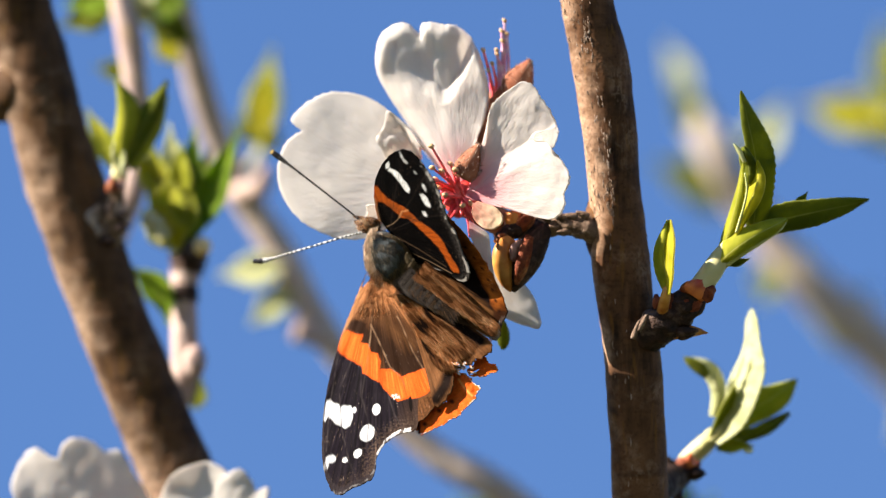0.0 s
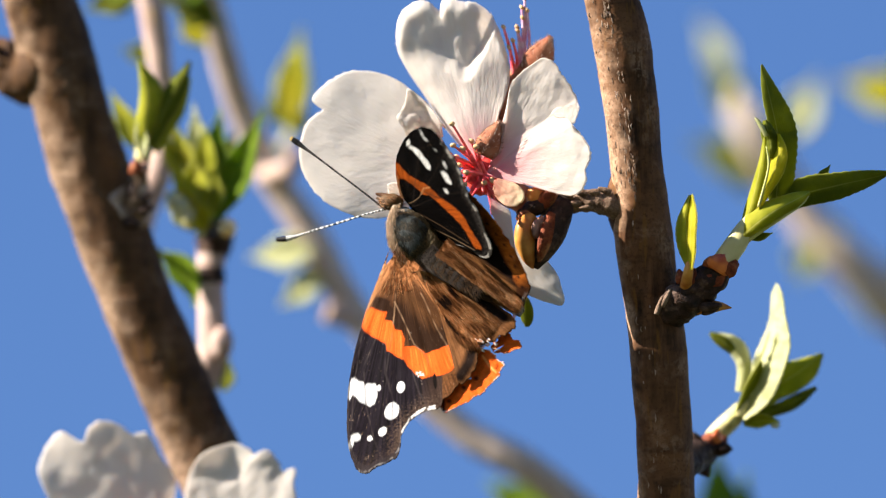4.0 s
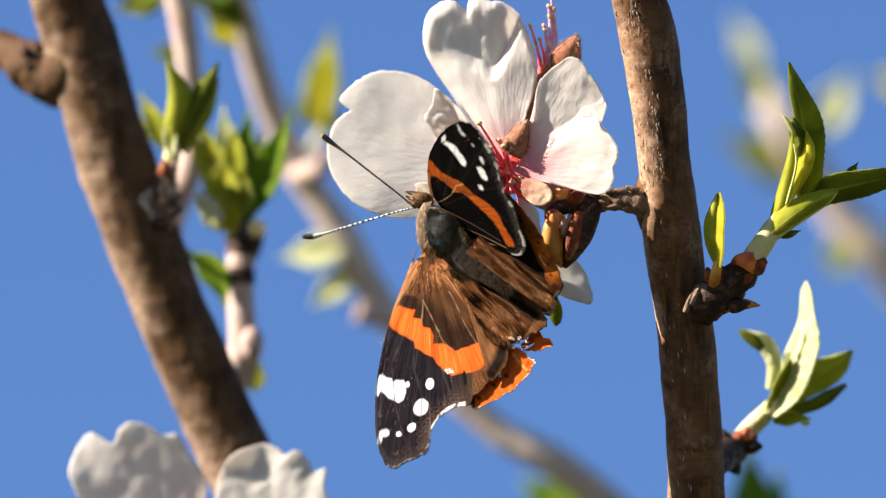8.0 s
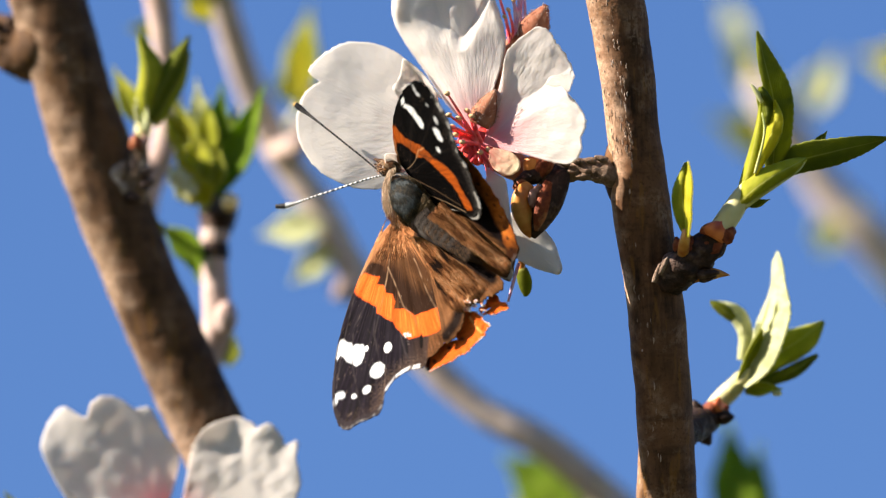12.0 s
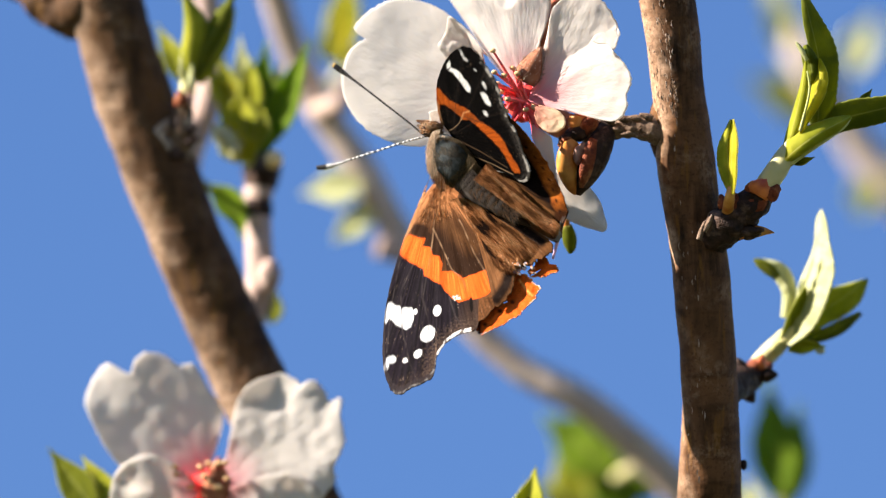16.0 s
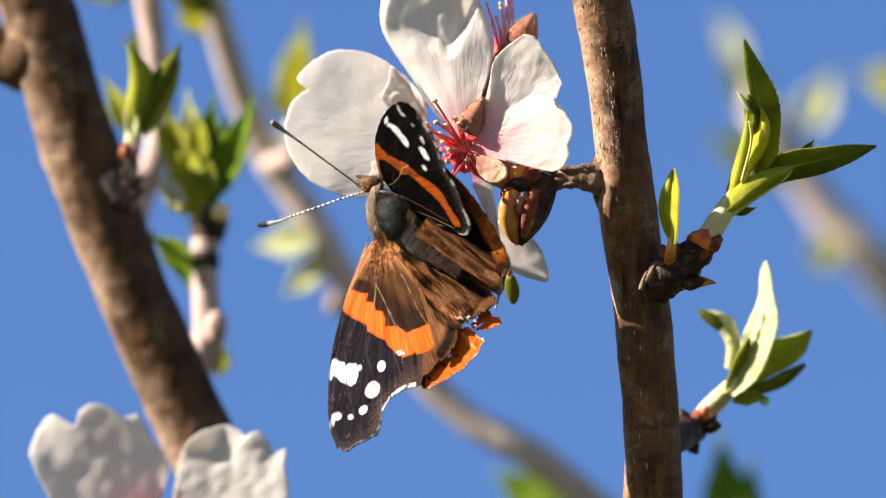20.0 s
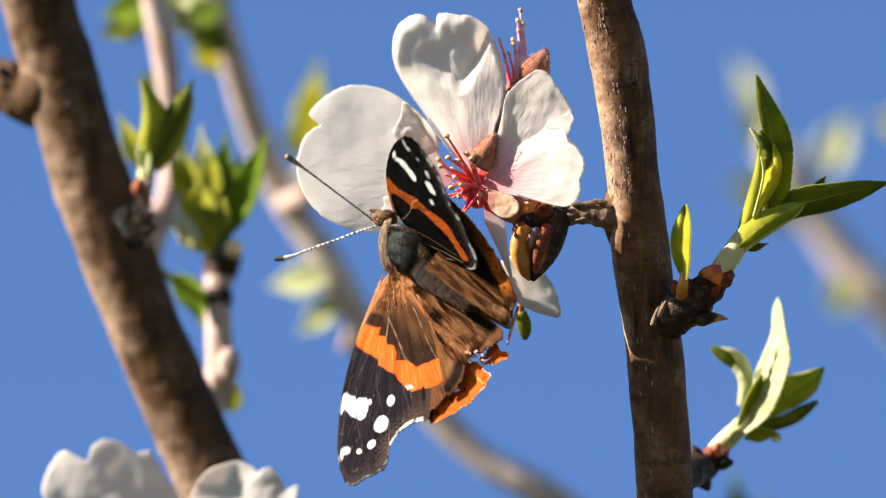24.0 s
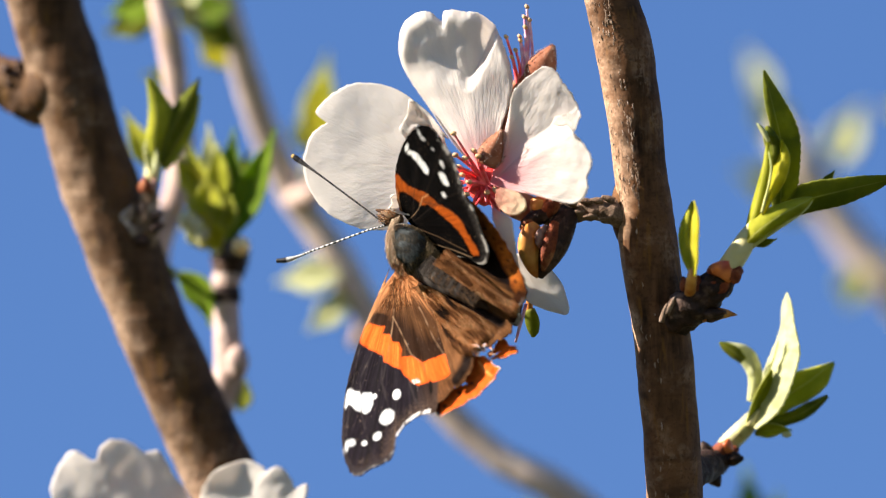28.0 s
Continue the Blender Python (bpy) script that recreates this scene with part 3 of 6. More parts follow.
def build_left_branch():
    br = thing("almond_branch", "thick leaning brown almond branch with a pale scar", "branch", "branches of the tree")
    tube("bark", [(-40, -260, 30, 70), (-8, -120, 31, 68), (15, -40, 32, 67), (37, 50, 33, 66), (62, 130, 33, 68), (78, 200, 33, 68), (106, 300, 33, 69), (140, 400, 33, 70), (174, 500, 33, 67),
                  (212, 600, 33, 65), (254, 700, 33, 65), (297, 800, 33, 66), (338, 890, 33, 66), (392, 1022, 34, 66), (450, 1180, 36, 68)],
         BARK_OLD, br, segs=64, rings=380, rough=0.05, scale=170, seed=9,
         # sunlit left flank painted into the bark colour, with some worn skin
         worn_lit=lambda d, p: -1.2 * d.x - 0.30 + 0.6 * rumble(p, 120, 1) + 0.45 * rumble(p, 420, 3))
    tube("limb", [(448, 1174, 36, 68), (800, 2300, 60, 90), (1200, 4700, 110, 170), (1440, 7600, 160, 420)], BARK_OLD, br, segs=28, rings=80, rough=0.08, scale=40)
    lump("collar", 30, 152, 33, 52, 56, 4.4, BARK_OLD, br, turn=30, rough=0.1, seed=2)
    tube("side_limb", [(48, 180, 34, 38), (6, 166, 35, 47), (-30, 146, 37, 49), (-62, 124, 39, 38), (-100, 108, 42, 33), (-170, 84, 48, 31), (-260, 50, 56, 30), (-360, 10, 64, 28)], BARK_OLD, br, segs=36, rings=90, rough=0.16, scale=330)
    for x, y, r in ((-46, 116, 12), (-28, 128, 14), (-40, 142, 11), (-12, 144, 13), (-20, 108, 11), (-8, 168, 10)):
        lump("scar", x, y, 33.6, r * 0.9, r * 0.8, 0.9, SPUR, br, turn=20, rough=0.35, seed=x * 0.1)
    lump("scar", 156, 402, 29.0, 34, 22, 1.3, SCAR, br, turn=35, rough=0.35, seed=4)
    sp = spur([(172, 436, 32, 30), (190, 410, 30.5, 29), (198, 378, 29.5, 21), (203, 348, 29, 16), (208, 322, 28.5, 13)], br, SPUR_PALE)
    for i, (x, y, ln, wd, ang) in enumerate(((136, 412, 30, 12, 50), (150, 396, 30, 12, 60), (166, 388, 28, 11, 70), (205, 405, 26, 10, 15), (192, 380, 24, 10, 80), (176, 424, 30, 12, -10), (208, 388, 22, 8, 35))):
        scale_leaf("bark_flake", x, y, 28.2, ln, wd * 0.8, ang, SCAR if i < 3 else SPUR, sp, bulge=0.3)
    scale_leaf("bud_scale", 200, 340, 26.8, 26, 12, 95, SCALE_BROWN, sp, bulge=0.8)
    scale_leaf("bud_scale", 210, 338, 27.2, 22, 8, 74, PETAL_BUD, sp, bulge=0.8)
    return br


build_left_branch()


def leaf(name, base, tip_at, wide, w, material, parent, bend=0.0, fold=0.35, curl=0.0, teeth=0.10, label="", ruffle=0.25, lean=0.0, n=56, m=10, fat=0.45, slope=(-0.02, -0.015)):
    """A young almond leaf from base to tip on the sheet. fold: how steeply the halves rise, in mm per 10 units; bend: sideways bow."""
    (x0, y0), (x1, y1) = base, tip_at
    dx, dy = x1 - x0, y1 - y0
    spine = [(x0 + dx * f - dy * bend * math.sin(math.pi * f), y0 + dy * f + dx * bend * math.sin(math.pi * f), w + lean * f + curl * f * f) for f in (0, 0.25, 0.5, 0.75, 1)]
    prof = [wide * v for v in (0.14, 0.20 + fat, 1.0, 0.93, 0.62, 0.25, 0.02)]
    return blade(name, spine, prof, prof, material, parent, label, n=n, m=m, teeth=teeth, count=14,
                 depth=lambda s, c: -abs(c) * fold * math.sin(math.pi * min(1, 0.1 + s)) * wide / 10, ruffle=ruffle, wave=60, seed=x0 * 0.013 + y0 * 0.007, slope=slope)


def build_upper_shoot():
    sh = thing("leaf_shoot", "fresh green almond shoot with pointed toothed leaves", "leaf shoot", "leaf shoots on the tree")
    tube("stalk", [(1230, 522, -4.8, 21), (1247, 498, -5.0, 20), (1264, 474, -5.2, 19), (1280, 450, -5.2, 16), (1294, 428, -5.2, 11)], STALK, sh, segs=18, rings=20, rough=0.08, scale=300)
    scale_leaf("bud_scale", 1226, 524, -6.1, 34, 23, 58, SCALE_RED, sh, "glossy red-brown bud scale", bulge=0.45)
    scale_leaf("bud_scale", 1242, 528, -6.0, 30, 15, 45, SCALE_BROWN, sh, bulge=0.4)
    scale_leaf("bud_scale", 1212, 518, -5.8, 20, 10, 70, SCALE_BROWN, sh, bulge=0.3)
    # tall dark leaf at the back
    blade("leaf", [(1332, 408, -3.8), (1338, 345, -4.2), (1337, 285, -4.6), (1324, 220, -4.6), (1311, 161, -4.2)],
          [10, 20, 25, 26, 18, 13, 12, 8, 0.5], [18, 28, 31, 34, 36, 32, 22, 11, 0.5], LEAF_DEEP, sh, "dark green upright leaf with a fine-toothed edge",
          teeth=0.10, count=20, depth=lambda s, c: 0.5 * c * c + 0.5 * c, ruffle=0.6, wave=50, n=80, m=16)
    # narrow leaf with a pale edge and a hooked tip
    blade("leaf", [(1278, 446, -5.6), (1292, 402, -6.0), (1304, 356, -6.3), (1312, 316, -6.3), (1315, 284, -6.2)], [7, 9, 8, 6, 4, 3, 0.5], [6, 11, 15, 15, 12, 7, 1], LEAF, sh, "narrow green leaf with a pale edge", depth=lambda s, c: 0.9 * c * c - 0.7 * c, n=40, m=10)
    blade("leaf", [(1318, 288, -7.4), (1313, 276, -7.6), (1306, 264, -7.6), (1299, 255, -7.4)], [2, 3.5, 3, 0.4], [2, 3.5, 2.5, 0.4], LEAF_PALE, sh, "pale hooked leaf tip", n=12, m=6, depth=lambda s, c: 0.4 * c * c)
    tube("midrib", [(1303, 412, -6.8, 2.6), (1310, 388, -7.2, 2.4), (1318, 360, -7.5, 2.2), (1322, 334, -7.6, 2), (1318, 306, -7.4, 1.2)], RIB, sh, "pale folded midrib", segs=8, rings=24)
    blade("leaf", [(1303, 416, -6.6), (1318, 380, -7.1), (1333, 346, -7.4), (1343, 314, -7.2), (1340, 284, -6.8)],
          [2, 5, 9, 13, 15, 8, 1], [2, 7, 13, 16, 14, 8, 1], LEAF_GOLD, sh, "yellow-green leaf curled and lit through", depth=lambda s, c: 0.8 * c * c - 0.6 * c, n=36, m=10, teeth=0.03, ruffle=0.5, wave=40)
    blade("leaf", [(1326, 326, -6.7), (1326, 306, -6.9), (1322, 282, -6.9), (1316, 260, -6.6)], [4, 10, 13, 12, 3], [6, 12, 14, 10, 2], LEAF_DEEP, sh, "dark crumpled leaf fold", depth=lambda s, c: 0.9 * c * c, ruffle=1.0, wave=22, n=26, m=10)
    # long leaf held out flat
    blade("leaf", [(1308, 428, -3.4), (1370, 394, -3.0), (1440, 376, -2.4), (1500, 363, -1.2), (1538, 353, -0.4)],
          [6, 24, 30, 24, 18, 10, 0.5], [8, 18, 24, 25, 18, 8, 0.5], LEAF_DEEP, sh, "long dark green leaf held out flat", teeth=0.08, count=18,
          depth=lambda s, c: 0.5 * c * c + 0.7 * c, ruffle=0.4, n=64, m=12)
    blade("leaf", [(1276, 462, -6.4), (1300, 442, -7.2), (1335, 418, -7.4), (1368, 401, -7.0), (1393, 388, -6.4)],
          [14, 24, 24, 18, 12, 2], [8, 12, 14, 14, 12, 2], LEAF, sh, "folded green leaf with a pale edge", teeth=0.10, count=16, depth=lambda s, c: 1.2 * c * c - 0.4 * c, ruffle=0.5, wave=36, n=56, m=12)
    tube("midrib", [(1284, 470, -5.6, 5), (1310, 453, -6.0, 3.6), (1345, 431, -6.2, 3.0), (1378, 409, -6.0, 2.4), (1391, 394, -6.0, 1.6)], RIB, sh, "pale thick leaf edge", segs=8, rings=20)
    leaf("leaf", (1405, 372), (1430, 339), 9, -1.6, LEAF_DEEP, sh, n=12, m=6)
    leaf("leaf", (1290, 470), (1328, 458), 7, -4.6, LEAF_DEEP, sh, n=12, m=6)
    return sh


build_upper_shoot()


def build_bud_leaf():
    sh = thing("leaf_shoot", "small yellow-green folded leaf opening from a bud", "leaf shoot", "leaf shoots on the tree")
    tube("stalk", [(1172, 556, -4.2, 11), (1174, 542, -6.6, 10), (1178, 525, -8.8, 9), (1181, 505, -8.8, 6)], SCALE_GOLD, sh, segs=12, rings=10)
    blade("leaf", [(1180, 520, -9.0), (1176, 470, -9.6), (1175, 430, -9.8), (1182, 390, -9.4)], [3, 15, 19, 16, 8, 1], [3, 6, 6, 5, 4, 1], LEAF, sh, teeth=0.08, count=12,
          slope=(0.01, 0), depth=lambda s, c: 1.0 * c * c, n=48, m=8)
    blade("leaf", [(1182, 522, -9.4), (1183, 470, -10.1), (1186, 425, -10.3), (1186, 389, -9.6)], [3, 8, 10, 9, 4, 1], [3, 9, 9, 9, 6, 1], LEAF_GOLD, sh, teeth=0.08, count=12,
          depth=lambda s, c: -0.9 * c, n=48, m=8)
    return sh


build_bud_leaf()


def build_lower_shoot():
    sh = thing("leaf_shoot", "pale green young almond shoot with downy leaves", "leaf shoot", "leaf shoots on the tree")
    tube("stalk", [(1208, 826, 16.7, 16), (1225, 808, 16.7, 18), (1246, 788, 16.5, 18), (1266, 766, 16.3, 13)], STALK, sh, segs=16, rings=18, rough=0.08)
    scale_leaf("bud_scale", 1210, 832, 15.3, 24, 15, 50, SCALE_RED, sh, bulge=0.7)
    scale_leaf("bud_scale", 1222, 830, 15.3, 20, 12, 35, SCALE_BROWN, sh, bulge=0.7)
    blade("leaf", [(1262, 782, 15.4), (1296, 715, 14.4), (1322, 650, 13.9), (1329, 595, 14.3), (1331, 548, 15.1)], [4, 12, 17, 21, 22, 19, 14, 10, 10, 9, 1], [12, 30, 38, 38, 36, 33, 25, 17, 13, 9, 1],
          LEAF_PALE, sh, "pale downy leaf with a rolled edge", teeth=0.07, count=22, slope=(-0.02, -0.01), depth=lambda s, c: -2.4 * c + 0.4 * c * c, ruffle=0.8, wave=26, n=80, m=16)
    # darker blade whose deep green holds the shade inside the pale leaf
    blade("leaf", [(1256, 782, 15.0), (1272, 745, 14.1), (1288, 712, 13.6), (1302, 684, 13.4)], [3, 6, 7, 5, 1], [3, 12, 15, 12, 1], LEAF_DEEP, sh, "shaded green inner half of the leaf", depth=lambda s, c: 0.7 * c, ruffle=0.4, wave=24, n=24, m=8)
    tube("midrib", [(1252, 786, 15.0, 5), (1266, 750, 14.4, 3.6), (1284, 710, 13.8, 3.2), (1304, 668, 13.4, 2.4), (1316, 630, 13.4, 1.4)], LEAF_PALE, sh, "pale midrib", segs=8, rings=24)
    blade("leaf", [(1264, 738, 15.9), (1271, 694, 15.6), (1258, 660, 15.4), (1236, 643, 15.5), (1212, 633, 15.8)], [8, 11, 13, 15, 13, 7, 1], [7, 11, 14, 16, 12, 6, 1], LEAF_PALE, sh, "hooked pale leaf with an olive tip", teeth=0.05, depth=lambda s, c: 0.9 * c * c, ruffle=0.6, wave=24, n=40, m=10)
    blade("leaf", [(1252, 666, 14.4), (1238, 652, 14.4), (1222, 640, 14.6), (1211, 633, 14.9)], [6, 10, 8, 1], [6, 10, 7, 1], LEAF_DEEP, sh, "olive leaf tip", depth=lambda s, c: 0.5 * c * c, n=16, m=6)
    leaf("leaf", (1282, 764), (1330, 700), 14, 16.7, LEAF_DEEP, sh, fold=0.4)
    blade("leaf", [(1288, 778, 16.9), (1325, 732, 16.3), (1370, 702, 16.3), (1409, 672, 16.9)], [5, 24, 32, 26, 14, 1], [5, 16, 26, 28, 22, 2], LEAF, sh, "bright green leaf lit through by the sun", teeth=0.04,
          depth=lambda s, c: 0.7 * c * c - 0.5 * c, ruffle=0.4, wave=40, n=32, m=12)
    blade("leaf", [(1270, 792, 16.3), (1310, 776, 15.9), (1352, 760, 15.9), (1397, 731, 16.4)], [3, 9, 11, 11, 2], [3, 8, 10, 11, 3], LEAF_DEEP, sh, "dark strap-shaped leaf", depth=lambda s, c: 0.6 * c * c, ruffle=0.3, n=36, m=8)
    lump("leaf_tip", 1325, 797, 15.4, 9, 6, 0.5, LEAF_PALE, sh, "pale curled leaf tip", rough=0.15)
    leaf("leaf", (1268, 795), (1336, 790), 13, 16.1, LEAF, sh, bend=-0.06, fold=0.5)
    scale_leaf("leaf_base", 1258, 782, 14.5, 36, 8, 55, STALK, sh, bulge=0.4)
    scale_leaf("leaf_base", 1240, 795, 14.7, 30, 9, 45, STALK, sh, bulge=0.4)
    return sh


build_lower_shoot()

# ---- blossoms ----


def blush(near, reach, power=1.4, top=0.9):
    """Pink that fades away from the heart of a flower, streaked along the petal."""
    nx, ny = near

    def tint(x, y, s, c):
        d = math.hypot(x - nx, y - ny) / reach
        v = max(0.0, 1 - d) ** power * top
        v *= 0.75 + 0.5 * noise.noise(Vector((c * 7, s * 1.5, nx * 0.01)))
        return (max(0.0, min(1.0, v)),) * 3
    return tint


def downy(parent, sepals, seed):
    """Short pale hairs over and round the edges of sepals given by x, y, length, width, angle and w."""
    rnd = random.Random(seed)
    spots = []
    for x, y, ln, wd, ang, w in sepals:
        dx, dy = math.cos(radians(ang)), -math.sin(radians(ang))
        for i in range(260):
            f = rnd.random()
            half = wd * level((0.75, 1.0, 0.85, 0.5, 0.03), f)
            c = rnd.choice((-1, 1)) if rnd.random() < 0.6 else rnd.uniform(-1, 1)
            px, py = x + dx * ln * f - dy * c * half, y + dy * ln * f + dx * c * half
            spots.append((px, py, w - 0.9 * (1 - c * c) - 0.4, dx * 0.6 - dy * c * 0.7, dy * 0.6 + dx * c * 0.7, rnd.uniform(-0.25, 0.1), rnd.uniform(4, 9), rnd.choice(((0.62, 0.46, 0.36), (0.45, 0.26, 0.18), (0.74, 0.62, 0.52)))))
    tagged(hairs("down", spots, FUR_GREY, parent, "fine pale hairs", seed), kind="stuff")


def stamen(parent, rows, material=FILAMENT, r=2.6, head=6.0, turn=0.0):
    st = tube("stamen", [(*p, r * (1.25 - 0.5 * i / (len(rows) - 1))) for i, p in enumerate(rows)], material, parent, segs=8, rings=14)
    x, y, w = rows[-1]
    lump("anther", x, y, w, head, head * 0.72, 0.42, ANTHER, st, turn=turn, rough=0.15, segs=12)
    return st


def top_petal_bend(x, y):
    """The upper part of the top petal nods towards the viewer past a wavy crease; its rim turns back."""
    edge = level((150, 138, 146, 160, 172, 186, 150, 92, 60), (x - 665) / 200) + 5 * noise.noise(Vector((x * 0.05, y * 0.05, 2)))
    nod = max(0.0, edge - y)
    return -0.026 * nod + 0.026 * (x - 690) * min(1.0, nod / 30)


def right_petal_bend(x, y):
    """The upper half of the right petal turns out of the light along a line from the heart to the notch."""
    up = (345 - y) * 0.87 - (x - 830) * 0.49
    return 0.016 * (x - 830) * min(1.0, up / 30) - 0.008 * up if up > 0 else 0.0


def build_blossom():
    fl = thing("blossom", "open white almond blossom with a crimson heart and worn petals", "flower", "blossoms on the tree")
    # top petal
    fan("petal", (812, 335, -0.5), [(785, 308), (752, 268), (712, 205), (686, 165), (668, 128), (666, 96), (672, 68), (684, 52), (706, 41), (726, 46), (742, 60), (748, 43), (762, 41), (784, 44), (806, 46), (828, 62), (842, 84),
        (852, 110), (864, 158), (860, 200), (842, 252), (830, 308)], PETAL, fl, n=80, m=120, depth=lambda s, c: -1.0 * s * (1 - c * c) + 3.4 * s - 4.0 * c * s + 1.6 * max(0.0, (s - 0.93) / 0.07) ** 2, warp=top_petal_bend,
        ruffle=0.35, wave=60, seed=1.0, jag=2.2, tint=blush((808, 338), 120, 1.5))
    # left petal
    fan("petal", (768, 338, 0.8), [(742, 282), (716, 232), (700, 210), (672, 184), (632, 167), (586, 163), (552, 176), (528, 196), (515, 211), (520, 221), (533, 232), (523, 238), (508, 250), (496, 274), (491, 302), (497, 338),
        (514, 370), (540, 397), (572, 413), (606, 424), (648, 422), (692, 402), (740, 368)], PETAL, fl, n=60, m=110, slope=(-0.013, -0.011), depth=lambda s, c: -0.8 * s * (1 - c * c) + 0.5 * s * s * s, ruffle=0.4, wave=100, seed=5.0, jag=2.6, tint=blush((790, 345), 100))
    fan("petal_fold", (746, 282, -1.2), [(752, 268), (722, 226), (704, 209), (686, 196), (682, 214), (674, 234), (665, 248), (674, 262), (680, 276), (690, 292), (720, 300)], PETAL, fl, "bright turned-over edge of the petal", n=24, m=50, ruffle=0.6, wave=24, jag=1.5,
        depth=lambda s, c: -1.5 * s + 1.2 * c * s, slope=(-0.012, 0.0), tint=blush((800, 330), 90))
    # right petal, its lower half turned up to the light
    fan("petal", (824, 350, -3.6), [(846, 312), (858, 270), (864, 218), (868, 190), (884, 172), (906, 155), (926, 145), (945, 153), (958, 172), (974, 196), (987, 226), (985, 240), (968, 233), (948, 234), (943, 243), (952, 252), (966, 252), (980, 266), (996, 288),
        (1008, 316), (999, 344), (1000, 364), (986, 384), (966, 388), (926, 378), (880, 361)], PETAL, fl, n=80, m=140, slope=(-0.034, -0.010), depth=lambda s, c: -1.0 * s, warp=right_petal_bend, ruffle=0.35, wave=46, seed=9.0,
        jag=2.8, tint=blush((820, 350), 130, 1.2))
    fan("petal_fold", (985, 232, -10.4), [(987, 222), (966, 230), (946, 236), (942, 246), (952, 252), (966, 252), (978, 262), (984, 250), (988, 238)], PETAL, fl, "bright turned-over edge of the petal", n=14, m=40, ruffle=0.3, wave=30, jag=0.8,
        slope=(-0.03, -0.02), tint=lambda x, y, s, c: (0.0, 0.0, 0.0))
    # small cream petal in front, with the shadows of the stamens on it
    fan("petal", (836, 360, -7.4), [(842, 357), (861, 361), (877, 367), (888, 379), (890, 392), (881, 403), (866, 407), (852, 402), (841, 391), (834, 375)], PETAL_CREAM, fl, "small cream petal striped by the stamens' shadows", n=24, m=40,
        slope=(-0.022, -0.014), ruffle=0.35, wave=24, seed=3.0, jag=1.5, tint=blush((828, 366), 62, 0.8))
    # narrow petal hanging beside the raised wing
    fan("petal", (830, 392, -10.0), [(838, 396), (850, 406), (864, 414), (868, 440), (872, 474), (877, 512), (868, 500), (856, 470), (842, 440), (828, 408)], PETAL, fl, "narrow bright petal", n=40, m=50,
        slope=(-0.018, 0.004), ruffle=0.15, wave=40, seed=6.0, tint=blush((828, 385), 44, 1.2))
    # petal in the shade behind the bud
    blade("petal", [(872, 470, -1.0), (895, 515, -1.6), (922, 550, -2.2), (952, 578, -2.6)], [20, 30, 34, 30, 16], [30, 34, 34, 22, 10], PETAL, fl, tip=(-0.1, 0.0, 0.03, 0.0, -0.1), n=22, m=14,
          depth=lambda s, c: 1.0 * c * c, ruffle=0.6, wave=60, seed=2.0, tint=lambda x, y, s, c: (0.0, 0.0, 0.0))
    fan("petal", (690, 392, 0.2), [(676, 366), (660, 362), (648, 366), (650, 378), (646, 388), (660, 396), (680, 400)], PETAL, fl, "torn bright petal edge", n=14, m=30, slope=(0.0, 0.0), depth=lambda s, c: -2.5 * s, ruffle=0.4, wave=14, jag=2.0,
        tint=lambda x, y, s, c: (0.0, 0.0, 0.0))
    # heart and stamens
    lump("heart", 815, 350, 0.2, 30, 34, 1.8, HEART, fl, turn=20, rough=0.2, seed=3)
    rnd = random.Random(11)
    ends = ((763, 259, 0), (797, 290, 20), (771, 318, 40), (748, 300, 30), (765, 297, 0), (782, 303, 20), (797, 382, 10), (819, 364, -20), (833, 360, 60), (788, 345, 0),
            (776, 332, 20), (806, 300, 10), (842, 372, 0), (752, 312, 10), (784, 366, 30), (770, 350, 0))
    for x, y, turn in ends:
        bx, by = 812 + rnd.uniform(-12, 12), 346 + rnd.uniform(-12, 12)
        w = -rnd.uniform(3.0, 6.0)
        stamen(fl, [(bx, by, -1.0), (bx + 0.5 * (x - bx) + rnd.uniform(-5, 5), by + 0.5 * (y - by) - 4, w * 0.7), (x, y, w)], turn=turn)
    for i in range(22):
        a, ln = rnd.uniform(1.6, 5.2), rnd.uniform(26, 62)
        bx, by = 814 + rnd.uniform(-8, 8), 348 + rnd.uniform(-8, 8)
        x, y = bx + ln * math.cos(a), by - 0.8 * ln * math.sin(a)
        tube("filament", [(bx, by, -1.4, 3.4), ((bx + x) / 2 + rnd.uniform(-4, 4), (by + y) / 2, -2.8, 3.0), (x, y, -rnd.uniform(2.6, 4.6), 2.0)], FILAMENT, fl, segs=8, rings=10)
    for x, y in ((838, 400), (846, 420), (850, 396), (832, 420), (858, 404)):
        tube("filament", [(820, 360, -1, 3), ((820 + x) / 2 + 2, (360 + y) / 2, -2, 2.6), (x, y, -1.6, 2.2)], FILAMENT, fl, segs=8, rings=10)
    # sepals and the calyx cup
    for x, y, ln, wd, ang, w in ((818, 316, 68, 22, 64, -4.6), (852, 268, 74, 15, 84, 1.2), (860, 372, 52, 20, -50, 1.5), (872, 404, 40, 20, 10, 2.0)):
        scale_leaf("sepal", x, y, w, ln, wd, ang, SEPAL, fl, "downy red-brown sepal", bulge=0.9, n=12)
    downy(fl, ((818, 316, 68, 22, 64, -4.6),), 3)
    tube("calyx", [(818, 352, 1.5, 24), (850, 375, 2.0, 26), (885, 392, 2.0, 24), (915, 400, 1.0, 20)], SEPAL, fl, segs=16, rings=16, rough=0.1)
    return fl


build_blossom()


